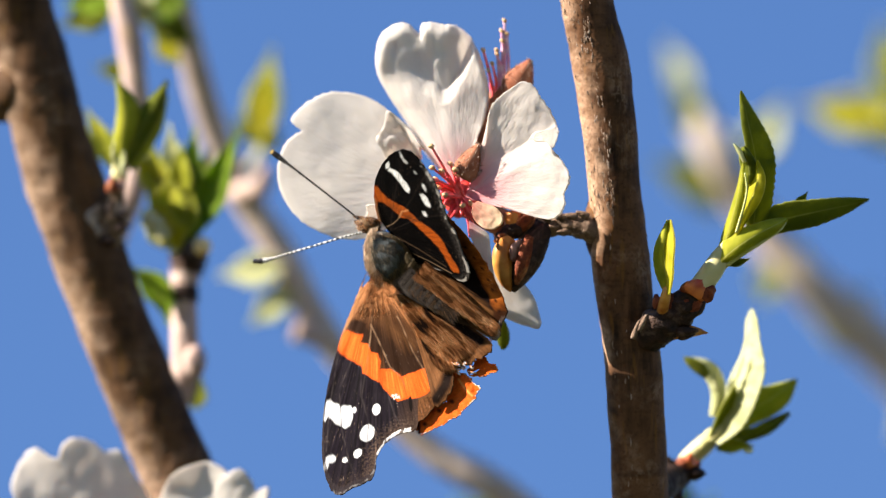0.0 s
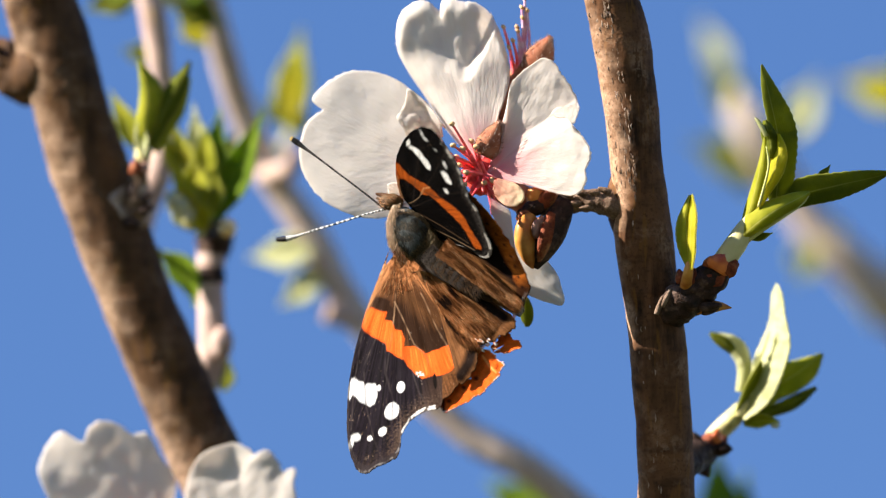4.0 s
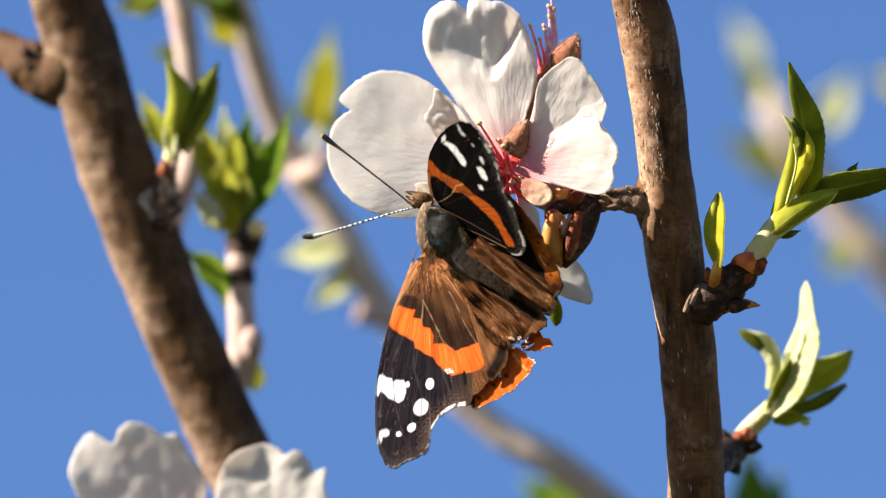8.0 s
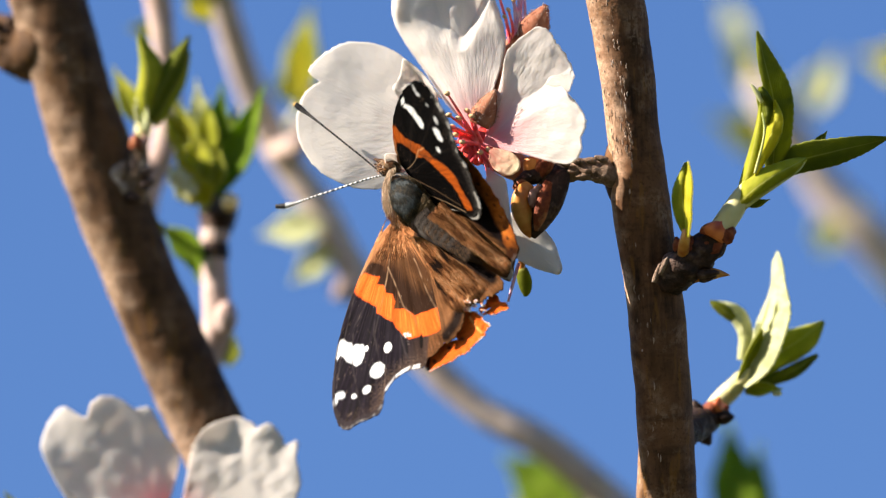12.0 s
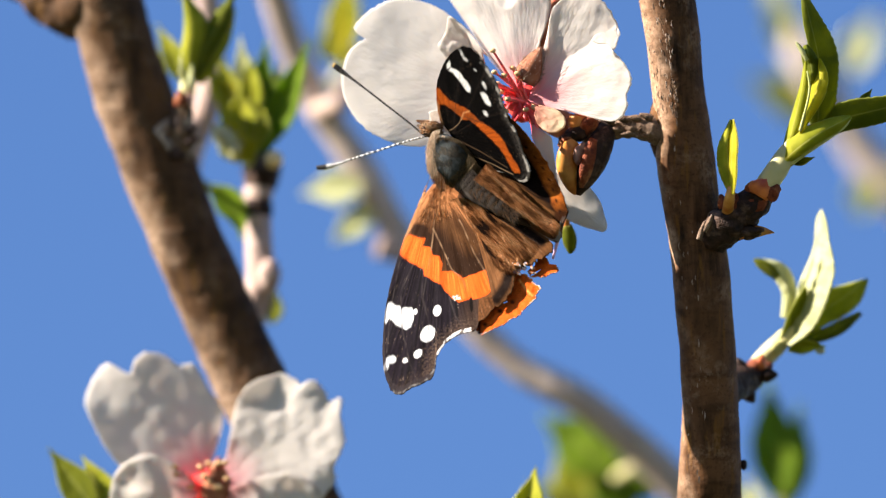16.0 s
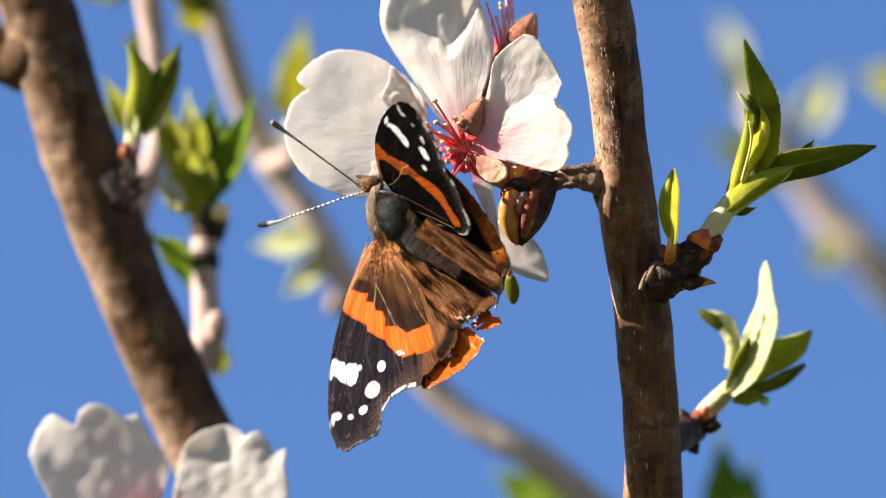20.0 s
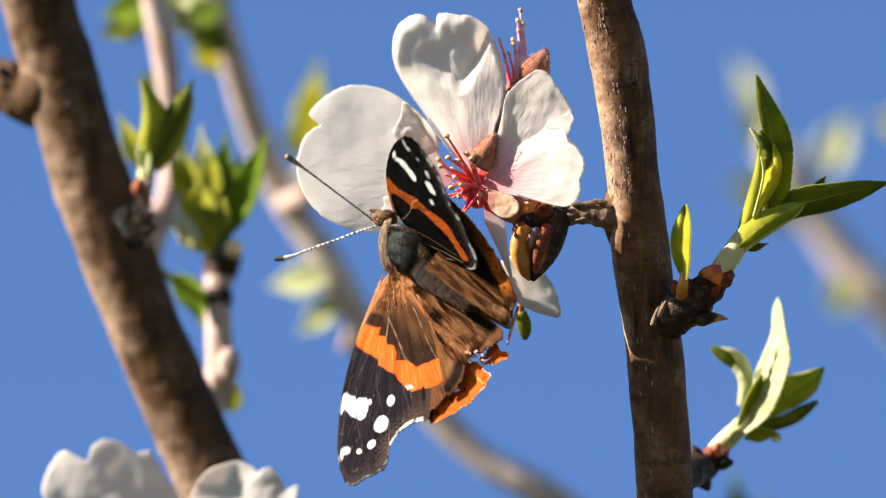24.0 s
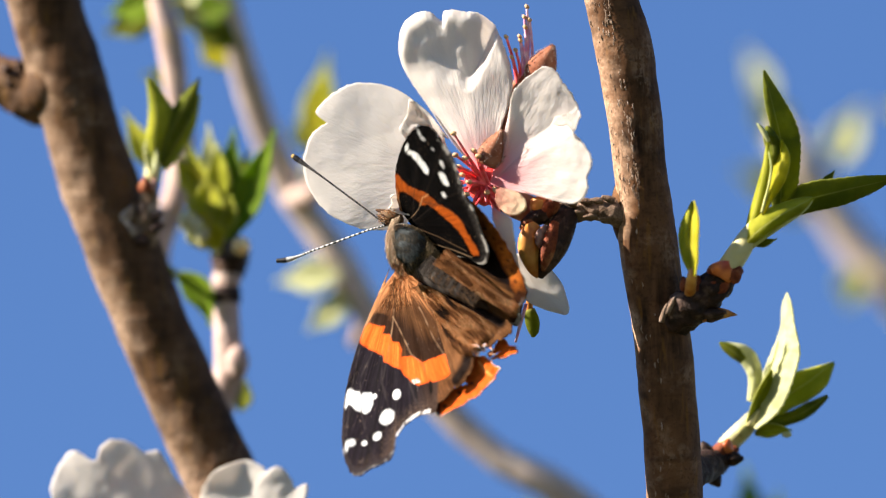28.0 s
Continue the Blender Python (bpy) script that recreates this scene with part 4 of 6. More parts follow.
def build_side_bud():
    """The scaly bud that hangs below the blossom's spur."""
    b = thing("flower_bud", "hanging scaly brown and golden flower bud", "flower bud", "blossoms on the tree")
    tube("core", [(960, 396, -0.6, 19), (950, 424, -2.0, 23), (934, 458, -2.8, 25), (918, 490, -3.0, 19), (906, 516, -3.0, 6)], SPUR, b, "dark brown bud body", segs=24, rings=36, rough=0.06)
    tube("bud_scale", [(904, 424, -3.0, 13), (892, 444, -3.6, 22), (890, 470, -3.8, 22), (897, 498, -3.6, 14), (904, 516, -3.2, 3)], SCALE_GOLD, b, "golden translucent bud scale", segs=20, rings=24, rough=0.08, flat=0.7)
    # pinkish scale, its paler colour also standing for the highlight on the bud
    tube("bud_scale", [(922, 426, -4.0, 6), (912, 440, -4.4, 11), (909, 454, -4.6, 9), (910, 464, -4.6, 3)], PETAL_BUD, b, "pinkish bud scale coloured for the bud's highlight", segs=16, rings=18, rough=0.15, flat=0.6)
    tube("bud_scale", [(938, 420, -3.6, 10), (930, 448, -4.4, 15), (922, 478, -4.6, 13), (914, 504, -4.2, 4)], SCALE_BROWN, b, segs=16, rings=18, rough=0.08, flat=0.7)
    # the amber scales above it
    for x, y, w, ln, wd, ang, mat in ((930, 372, -2.4, 44, 20, 236, SCALE_RED), (938, 380, -2.8, 50, 15, 228, SCALE_BROWN), (912, 378, -2.6, 36, 15, 250, SCALE_GOLD), (922, 404, -3.0, 46, 14, 196, SPUR), (900, 412, -3.0, 30, 12, 214, SCALE_BROWN)):
        scale_leaf("bud_scale", x, y, w, ln, wd, ang, mat, b, bulge=0.7, n=12)
    tube("style", [(884, 570, 2.5, 10), (889, 590, 2.5, 13), (891, 608, 2.5, 10), (890, 619, 2.5, 3)], LEAF_DEEP, b, "olive pointed style", segs=14, rings=12)
    tube("stalk", [(892, 515, 1.2, 6), (886, 545, 2, 5), (884, 575, 2.5, 8)], SCALE_GOLD, b, segs=10, rings=10)
    tube("filament", [(880, 560, 1.0, 3), (868, 600, 0.5, 3), (860, 628, 0.5, 2)], FILAMENT_PALE, b, segs=8, rings=10)
    return b


build_side_bud()


def build_spent_blossom():
    fl = thing("blossom", "spent almond blossom with bare pink stamens behind the open one", "flower", "blossoms on the tree")
    tube("calyx", [(880, 330, 3.6, 18), (868, 250, 4.4, 20), (876, 190, 4.6, 22), (900, 160, 4.4, 24), (912, 140, 4.0, 18)], SEPAL, fl, segs=16, rings=20, rough=0.1)
    scale_leaf("sepal", 905, 170, 0.6, 72, 26, 62, SEPAL, fl, "downy red-brown sepal lit by the sun", bulge=0.9, n=12)
    scale_leaf("sepal", 868, 260, 1.0, 78, 17, 82, SEPAL, fl, bulge=0.6, n=12)
    downy(fl, ((905, 170, 72, 26, 62, 0.6),), 5)
    for x, y, bx, by, mat in ((893, 37, 888, 170, FILAMENT_PALE), (888, 55, 884, 175, FILAMENT_PALE), (889, 73, 890, 170, FILAMENT_PALE), (855, 89, 872, 175, FILAMENT), (879, 89, 880, 175, FILAMENT_PALE),
                              (864, 125, 872, 178, FILAMENT), (897, 60, 897, 165, FILAMENT_PALE), (880, 96, 893, 168, FILAMENT_PALE), (871, 113, 878, 172, FILAMENT)):
        stamen(fl, [(bx, by, 3.5), ((x + bx) / 2 + 3, (y + by) / 2, 3.0), (x, y, 2.6)], mat, 2.8, 5.0, turn=50)
    return fl


build_spent_blossom()


def build_low_blossom():
    fl = thing("blossom", "crinkled white almond blossom on the leaning branch", "flower", "blossoms on the tree")
    fan("petal", (222, 1018, 25), [(165, 1006), (106, 997), (61, 952), (36, 907), (21, 867), (26, 840), (46, 802), (66, 794), (98, 812), (112, 786), (136, 775), (163, 782), (186, 799), (211, 797), (228, 820),
        (240, 846), (258, 868), (263, 894), (251, 942), (234, 985)], PETAL, fl, n=44, m=80, slope=(0.002, -0.001), depth=lambda s, c: 1.2 * s * s - 1.2 * s * (1 - c * c) - 0.5 * s ** 6 * math.cos(c * 9), ruffle=0.5, wave=70, seed=4.0, jag=2.6, tint=blush((236, 1018), 120))
    fan("petal", (256, 1024, 24), [(264, 992), (279, 932), (283, 892), (291, 862), (311, 837), (336, 824), (366, 817), (391, 825), (402, 838), (418, 831), (433, 834), (446, 852), (453, 868), (476, 863), (472, 892),
        (479, 927), (476, 952), (461, 982), (459, 1012), (440, 1040)], PETAL, fl, n=44, m=80, slope=(-0.007, -0.005), depth=lambda s, c: -1.0 * s - 1.9 * max(0, c) * s + 1.0 * s * c * c - 0.4 * s ** 4 * math.cos(c * 10), ruffle=0.6, wave=56, seed=8.0, jag=3.5, tint=blush((246, 1020), 110))
    blade("petal", [(215, 1020, 20), (170, 1030, 18.5), (120, 1042, 18), (70, 1070, 19)], [12, 26, 34, 30, 12], [12, 60, 80, 70, 20], PETAL, fl, n=24, m=20, ruffle=1.4, wave=60, tint=blush((240, 1020), 90))
    blade("petal", [(262, 1030, 22), (320, 1060, 21), (380, 1085, 21), (430, 1110, 22)], [12, 60, 84, 80, 30], [12, 60, 84, 80, 30], PETAL, fl, n=24, m=20, ruffle=1.4, wave=60, seed=2, tint=blush((240, 1020), 100))
    blade("petal", [(240, 1035, 22), (232, 1100, 21), (225, 1170, 21), (215, 1230, 22)], [12, 60, 90, 84, 30], [12, 60, 90, 84, 30], PETAL, fl, n=24, m=20, ruffle=1.4, wave=60, seed=6, tint=blush((240, 1020), 100))
    lump("heart", 238, 1022, 24, 40, 34, 3, HEART, fl, rough=0.2)
    scale_leaf("sepal", 248, 1040, 20.5, 76, 24, 84, SEPAL, fl, bulge=1.2, n=12)
    rnd = random.Random(5)
    for i in range(14):
        x, y = 232 + rnd.uniform(-55, 45), 990 + rnd.uniform(-22, 30)
        stamen(fl, [(238, 1025, 22.5), ((238 + x) / 2, (1025 + y) / 2, 20.5), (x, y, 19.0)], FILAMENT, 3.0, 6.5)
    tube("stalk", [(240, 1025, 26, 20), (270, 1060, 27.5, 22), (320, 1085, 28.5, 24), (385, 1095, 30, 26)], SPUR, fl, segs=14, rings=16, rough=0.15)
    return fl


build_low_blossom()


def build_low_leaves():
    sh = thing("leaf_shoot", "green leaves beside the crinkled blossom", "leaf shoot", "leaf shoots on the tree")
    for base, tip_at, wide in (((40, 1060), (-48, 940), 32), ((70, 1050), (12, 955), 24), ((140, 1030), (70, 1000), 26), ((60, 1080), (-70, 1050), 26)):
        leaf("leaf", base, tip_at, wide, 24, LEAF if wide != 32 else LEAF_DEEP, sh, fold=0.3)
    tube("stalk", [(40, 1065, 24, 12), (120, 1080, 26, 14), (230, 1090, 27, 16), (380, 1098, 30, 18)], SPUR, sh, segs=12, rings=18, rough=0.15)
    return sh


build_low_leaves()


def build_hidden_leaf():
    sh = thing("leaf_shoot", "single green leaf tip on the upright branch", "leaf shoot", "leaf shoots on the tree")
    leaf("leaf", (790, 1120), (818, 992), 32, 15, LEAF, sh, fold=0.4)
    tube("stalk", [(788, 1118, 15, 8), (880, 1180, 13, 10), (1000, 1230, 12, 12), (1110, 1260, 11, 14)], BARK, sh, segs=12, rings=20, rough=0.1)
    return sh


build_hidden_leaf()

# ---- shoots behind ----


def build_scar_shoot():
    sh = thing("leaf_shoot", "two bright green leaves opening on a scarred spur", "leaf shoot", "leaf shoots on the tree")
    tube("stalk", [(207, 330, 28.5, 14), (212, 300, 28.5, 15), (218, 270, 28.5, 12)], STALK, sh, segs=14, rings=12)
    blade("leaf", [(214, 315, 28), (216, 260, 27), (220, 200, 26.5), (206, 140, 27)], [6, 14, 16, 14, 8, 1], [6, 18, 26, 32, 20, 1], LEAF, sh, "bright green folded leaf", depth=lambda s, c: 1.3 * c * c, teeth=0.04, n=26, m=10)
    blade("leaf", [(226, 290, 27.5), (244, 240, 27), (270, 195, 27), (297, 142, 27.5)], [6, 16, 22, 20, 12, 1], [6, 14, 18, 18, 12, 1], LEAF_DEEP, sh, depth=lambda s, c: 1.2 * c * c, teeth=0.04, n=26, m=10)
    blade("leaf", [(232, 300, 29), (252, 262, 29), (276, 222, 29.5), (296, 170, 30)], [4, 12, 14, 12, 8, 1], [4, 10, 12, 12, 8, 1], LEAF, sh, depth=lambda s, c: 1.0 * c * c, n=20, m=8)
    leaf("leaf", (212, 310), (205, 225), 12, 27, LEAF_PALE, sh, fold=0.5)
    leaf("leaf", (205, 300), (152, 190), 22, 46, LEAF, sh, fold=0.4, label="green leaf out behind the shoot")
    return sh


build_scar_shoot()


def build_cluster_twig():
    br = thing("almond_branch", "cut pink-barked almond twig in soft focus", "branch", "branches of the tree")
    tube("bark", [(330, 880, 46, 28), (302, 780, 46, 26), (312, 710, 46, 26), (328, 655, 46, 28), (326, 590, 46, 24), (326, 520, 47, 24), (330, 470, 48, 28), (336, 432, 49, 32)], BARK_PINK, br, segs=24, rings=60, rough=0.07, scale=200)
    tube("limb", [(328, 872, 46, 28), (440, 1180, 52, 40), (620, 1700, 65, 70), (1000, 4200, 120, 120), (1440, 7600, 170, 300)], BARK_OLD, br, segs=20, rings=60, rough=0.06, scale=40)
    tube("collar", [(328, 492, 47.5, 26), (331, 470, 47.8, 32), (336, 446, 48, 35), (338, 430, 48.5, 30)], SPUR, br, segs=18, rings=14, rough=0.15)
    tube("collar", [(326, 540, 47, 23), (326, 528, 47, 28), (327, 514, 47, 27), (328, 504, 47, 24)], SPUR, br, segs=18, rings=10, rough=0.12)
    tube("cut_stub", [(340, 445, 47, 24), (352, 438, 43.5, 20), (358, 436, 40.4, 17)], SPUR, br, segs=16, rings=8)
    lump("cut_face", 358, 436, 40.0, 17, 17, 1.3, CUT, br, "pale orange cut wood")
    lump("node", 345, 640, 44, 22, 30, 2.2, BARK_PINK, br, rough=0.15)
    return br


build_cluster_twig()


def build_cluster():
    sh = thing("leaf_shoot", "dense cluster of young green leaves on a cut twig", "leaf shoot", "leaf shoots on the tree")
    tube("stalk", [(325, 450, 47.5, 22), (312, 410, 47, 24), (300, 370, 46.5, 18), (300, 330, 46, 10)], STALK, sh, segs=14, rings=14)
    rows = (((335, 425), (424, 226), 30, LEAF_GREEN, 44), ((322, 420), (338, 330), 24, LEAF, 43), ((305, 415), (296, 300), 30, LEAF, 43.5), ((300, 400), (262, 240), 26, LEAF, 46),
            ((310, 380), (300, 215), 26, LEAF_PALE, 47), ((322, 390), (346, 222), 28, LEAF_GREEN, 48), ((300, 420), (262, 352), 20, LEAF_GOLD, 42.5), ((296, 440), (258, 372), 22, LEAF_PALE, 43),
            ((318, 440), (290, 380), 24, LEAF_GOLD, 42), ((318, 360), (318, 250), 22, LEAF, 44), ((290, 350), (238, 268), 22, LEAF_GOLD, 47), ((330, 380), (372, 262), 22, LEAF, 49),
            ((345, 400), (384, 290), 20, LEAF_DEEP, 47))
    for base, tip_at, wide, mat, w in rows:
        leaf("leaf", base, tip_at, wide, w, mat, sh, fold=0.5, lean=-1.0, ruffle=0.6)
    for x, y, ang in ((280, 385, 258), (268, 374, 246), (284, 404, 282)):
        scale_leaf("bract", x, y, 42.0, 34, 14, ang, BRACT, sh, bulge=0.8)
    return sh


build_cluster()


def build_branch_leaf():
    sh = thing("leaf_shoot", "dark green leaf behind the leaning branch", "leaf shoot", "leaf shoots on the tree")
    leaf("leaf", (240, 480), (298, 580), 26, 46, LEAF_GREEN, sh, fold=0.4, bend=-0.15)
    leaf("leaf", (345, 725), (356, 665), 18, 50, LEAF_DEEP, sh, fold=0.3)
    tube("stalk", [(244, 488, 46, 6), (225, 470, 43, 7), (200, 455, 37, 8)], LEAF_DEEP, sh, segs=10, rings=10)
    return sh


build_branch_leaf()


def build_far_limb(rows, label, limb_from, material=BARK_PINK):
    br = thing("almond_branch", label, "branch", "branches of the tree")
    tube("bark", rows, material, br, segs=20, rings=90, rough=0.08, scale=120)
    x, y, w, r = limb_from
    tube("limb", [(x, y, w, r), ((x + 1400) / 2, y + 2600, w + 20, r * 2), (1440, 7600, 170, 300)], BARK_OLD, br, segs=16, rings=40, rough=0.06, scale=40)
    return br


pale_twig = build_far_limb([(200, -120, 60, 20), (212, -10, 60, 20), (228, 60, 60, 24), (238, 140, 60, 23), (246, 230, 61, 24), (236, 330, 61, 24), (196, 450, 60, 26), (215, 620, 60, 28), (300, 830, 60, 32), (360, 980, 60, 36)], "slim pale pink almond twig in soft focus", (358, 974, 60, 36))
far_twig = build_far_limb([(300, -80, 88, 26), (318, 20, 90, 27), (345, 120, 93, 27), (372, 215, 96, 28), (420, 330, 99, 30), (498, 450, 100, 30), (575, 590, 100, 29), (665, 700, 100, 29), (765, 800, 100, 29),
                           (870, 860, 100, 31), (960, 935, 102, 33), (1060, 1040, 104, 34), (1190, 1220, 108, 40)], "long slanting almond branch, blurred behind", (1180, 1205, 108, 40), BARK_PALE)
tube("side_stub", [(420, 345, 98, 22), (440, 338, 96, 20), (462, 330, 94, 18), (468, 300, 93, 14)], BARK_PINK, far_twig, segs=14, rings=14, rough=0.1)
tube("side_stub", [(575, 600, 100, 24), (545, 590, 98, 22), (520, 585, 97, 20)], BARK_PINK, far_twig, segs=14, rings=14, rough=0.1)
right_twig = build_far_limb([(1236, 212, 188, 12), (1256, 246, 188, 30), (1280, 292, 188, 36), (1318, 360, 190, 36), (1380, 448, 190, 40), (1450, 520, 190, 46), (1540, 600, 192, 52), (1700, 760, 196, 56)],
                            "pale pink almond branch far behind", (1690, 750, 196, 56), BARK_PALE)


def build_far_shoot(label, rows, stalk):
    sh = thing("leaf_shoot", label, "leaf shoot", "leaf shoots on the tree")
    for base, tip_at, wide, mat, w in rows:
        leaf("leaf", base, tip_at, wide, w, mat, sh, fold=0.3, n=12, m=6, ruffle=0.6)
    tube("stalk", stalk, STALK, sh, segs=10, rings=12)
    return sh


build_far_shoot("tuft of green leaves and buds on the pale twig", (((205, -10), (112, 12), 34, LEAF_GREEN, 72), ((200, 14), (104, 48), 30, LEAF_DEEP, 74), ((225, -20), (150, -40), 24, LEAF, 74), ((238, 130), (165, 118), 22, LEAF_DEEP, 84), ((230, 0), (290, -30), 26, LEAF_PALE, 72),
                ((250, 20), (335, 0), 38, LEAF_GREEN, 80), ((262, 24), (350, 80), 34, LEAF_DEEP, 80), ((280, 60), (320, 120), 24, LEAF_GOLD, 82), ((240, 10), (285, 45), 22, LEAF_PALE, 76)),
                [(212, -20, 60, 14), (225, -10, 66, 14), (245, 5, 74, 12), (262, 30, 80, 10)])
build_far_shoot("yellow-green leaves on the slanting branch", (((452, 262), (484, 80), 34, LEAF, 105), ((462, 250), (470, 120), 22, LEAF_GOLD, 103), ((450, 250), (412, 205), 18, LEAF_DEEP, 106), ((462, 262), (500, 230), 20, LEAF_DEEP, 104)),
                [(470, 255, 105, 8), (440, 300, 102, 10), (405, 310, 99, 12)])
build_far_shoot("pale green leaves hanging from the slanting branch", (((500, 470), (385, 488), 32, LEAF_PALE, 98), ((510, 520), (440, 575), 26, LEAF_PALE, 98), ((520, 500), (470, 555), 24, LEAF_GOLD, 99)),
                [(495, 478, 98, 8), (505, 490, 99, 9), (522, 505, 100, 10)])
build_far_shoot("green leaf tuft under the slanting branch", (((935, 985), (800, 885), 58, LEAF_GREEN, 110), ((900, 1030), (825, 925), 60, LEAF, 112), ((965, 1050), (900, 950), 66, LEAF_GREEN, 110), ((930, 1070), (780, 1005), 56, LEAF_DEEP, 112), ((985, 1040), (985, 945), 44, LEAF_GREEN, 112)),
                [(930, 1000, 110, 10), (960, 985, 106, 12), (985, 965, 103, 14)])
build_far_shoot("broad dark green leaves low behind the upright branch", (((1225, 1050), (1204, 825), 46, LEAF_GREEN, 100), ((1235, 1060), (1262, 870), 36, LEAF_GREEN, 102), ((1165, 1080), (1160, 1000), 30, LEAF_PALE, 118)),
                [(1228, 1045, 100, 9), (1200, 1090, 102, 11), (1150, 1170, 107, 14)])
build_far_shoot("yellow-green leaves far behind at the pale branch", (((1560, 215), (1418, 185), 38, LEAF_GOLD, 190), ((1590, 260), (1520, 150), 46, LEAF, 192), ((1600, 180), (1560, 40), 46, LEAF, 192), ((1640, 220), (1580, 60), 50, LEAF_DEEP, 192)),
                [(1560, 210, 190, 12), (1620, 260, 191, 14), (1660, 420, 193, 16), (1600, 780, 195, 18)])
build_far_shoot("pale leaf tuft far behind on the pale branch", (((1290, 345), (1150, 285), 38, LEAF_DEEP, 190), ((1330, 285), (1385, 175), 34, LEAF_PALE, 188), ((1258, 240), (1185, 150), 32, LEAF_DEEP, 190), ((1270, 262), (1200, 210), 26, LEAF_PALE, 190),
                ((1225, 170), (1175, 70), 22, LEAF_PALE, 196), ((1285, 350), (1225, 365), 26, LEAF_DEEP, 190), ((1275, 290), (1250, 210), 36, LEAF_PALE, 187)), [(1225, 175, 194, 8), (1250, 225, 188, 12), (1275, 275, 187, 12)])
build_far_shoot("small green leaves along the pale branch", (((1365, 470), (1350, 540), 28, LEAF, 188), ((1385, 480), (1420, 430), 24, LEAF_GOLD, 188), ((1480, 600), (1545, 500), 22, LEAF, 192), ((1500, 620), (1570, 560), 24, LEAF_PALE, 192)),
                [(1380, 480, 188, 10), (1420, 530, 189, 10), (1490, 620, 190, 10)])

# ---- the butterfly ----


def ell(x, y, cx, cy, rx, ry, turn=0.0):
    """Below 1 inside an ellipse."""
    c, s = math.cos(radians(turn)), math.sin(radians(turn))
    dx, dy = x - cx, y - cy
    return ((c * dx + s * dy) / rx) ** 2 + ((c * dy - s * dx) / ry) ** 2


def nearness(x, y, line):
    """Distance to a broken line."""
    best = 1e9
    for (x0, y0), (x1, y1) in zip(line, line[1:]):
        dx, dy = x1 - x0, y1 - y0
        f = max(0, min(1, ((x - x0) * dx + (y - y0) * dy) / (dx * dx + dy * dy)))
        best = min(best, math.hypot(x - x0 - f * dx, y - y0 - f * dy))
    return best


def blend(a, b, f):
    f = max(0.0, min(1.0, f))
    return tuple(p + (q - p) * f for p, q in zip(a, b))


def inside(x, y, loop):
    """Distance to the rim of a closed shape, negative inside it."""
    d = nearness(x, y, loop + loop[:1])
    hit = False
    for (x0, y0), (x1, y1) in zip(loop, loop[1:] + loop[:1]):
        if (y0 > y) != (y1 > y) and x < x0 + (y - y0) * (x1 - x0) / (y1 - y0):
            hit = not hit
    return -d if hit else d


ORANGE, BROWN, DARK, BLACK, WHITE = (0.82, 0.122, 0.015), (0.16, 0.062, 0.022), (0.028, 0.0115, 0.0055), (0.0055, 0.0040, 0.0052), (0.92, 0.89, 0.88)
RUST = (0.58, 0.235, 0.092)
BAND = [(597, 600), (606, 590), (616, 587), (630, 593), (641, 594), (638, 608), (651, 610), (654, 624), (667, 627), (673, 640), (672, 655), (690, 655), (701, 661), (711, 669), (721, 664), (734, 660), (752, 653),
        (760, 662), (766, 676), (764, 690), (752, 700), (738, 705), (722, 706), (705, 711), (694, 704), (682, 692), (671, 677), (654, 669), (643, 660), (640, 648), (622, 640), (606, 628), (596, 617)]
VEINS = ([(655, 500), (658, 560), (655, 600), (650, 640), (640, 700), (652, 750), (648, 800)], [(656, 576), (668, 600), (690, 650), (712, 672), (720, 700)], [(690, 540), (708, 570), (730, 622), (748, 652), (762, 690)],
         [(640, 640), (638, 700), (646, 730), (664, 770)], [(684, 690), (698, 735), (712, 758)], [(645, 505), (622, 545), (610, 580), (596, 640), (583, 720), (577, 800)],
         [(622, 640), (600, 690), (604, 760), (618, 820), (632, 852)], [(700, 520), (728, 560), (752, 600), (772, 650)])
PATCH = [(573, 723), (578, 712), (584, 710), (590, 716), (599, 717), (602, 724), (607, 720), (620, 720), (624, 727), (623, 742), (619, 754), (611, 759), (603, 755), (594, 751), (586, 741), (579, 738), (575, 746), (571, 744)]
SPOTS = ((666, 726, 7.5, 10, 5), (627, 727, 3.6, 5, 0), (650, 768, 12.5, 16, 28), (633, 804, 6.5, 9.5, 35), (610, 816, 5, 4.6, -30), (585, 814, 9, 7, -20), (577, 825, 4.5, 9, 20), (572, 840, 2.2, 9, 0))
EDGE_WEAR = [(598, 876), (626, 862), (650, 852), (662, 836), (666, 812), (682, 786), (703, 772), (727, 766)]


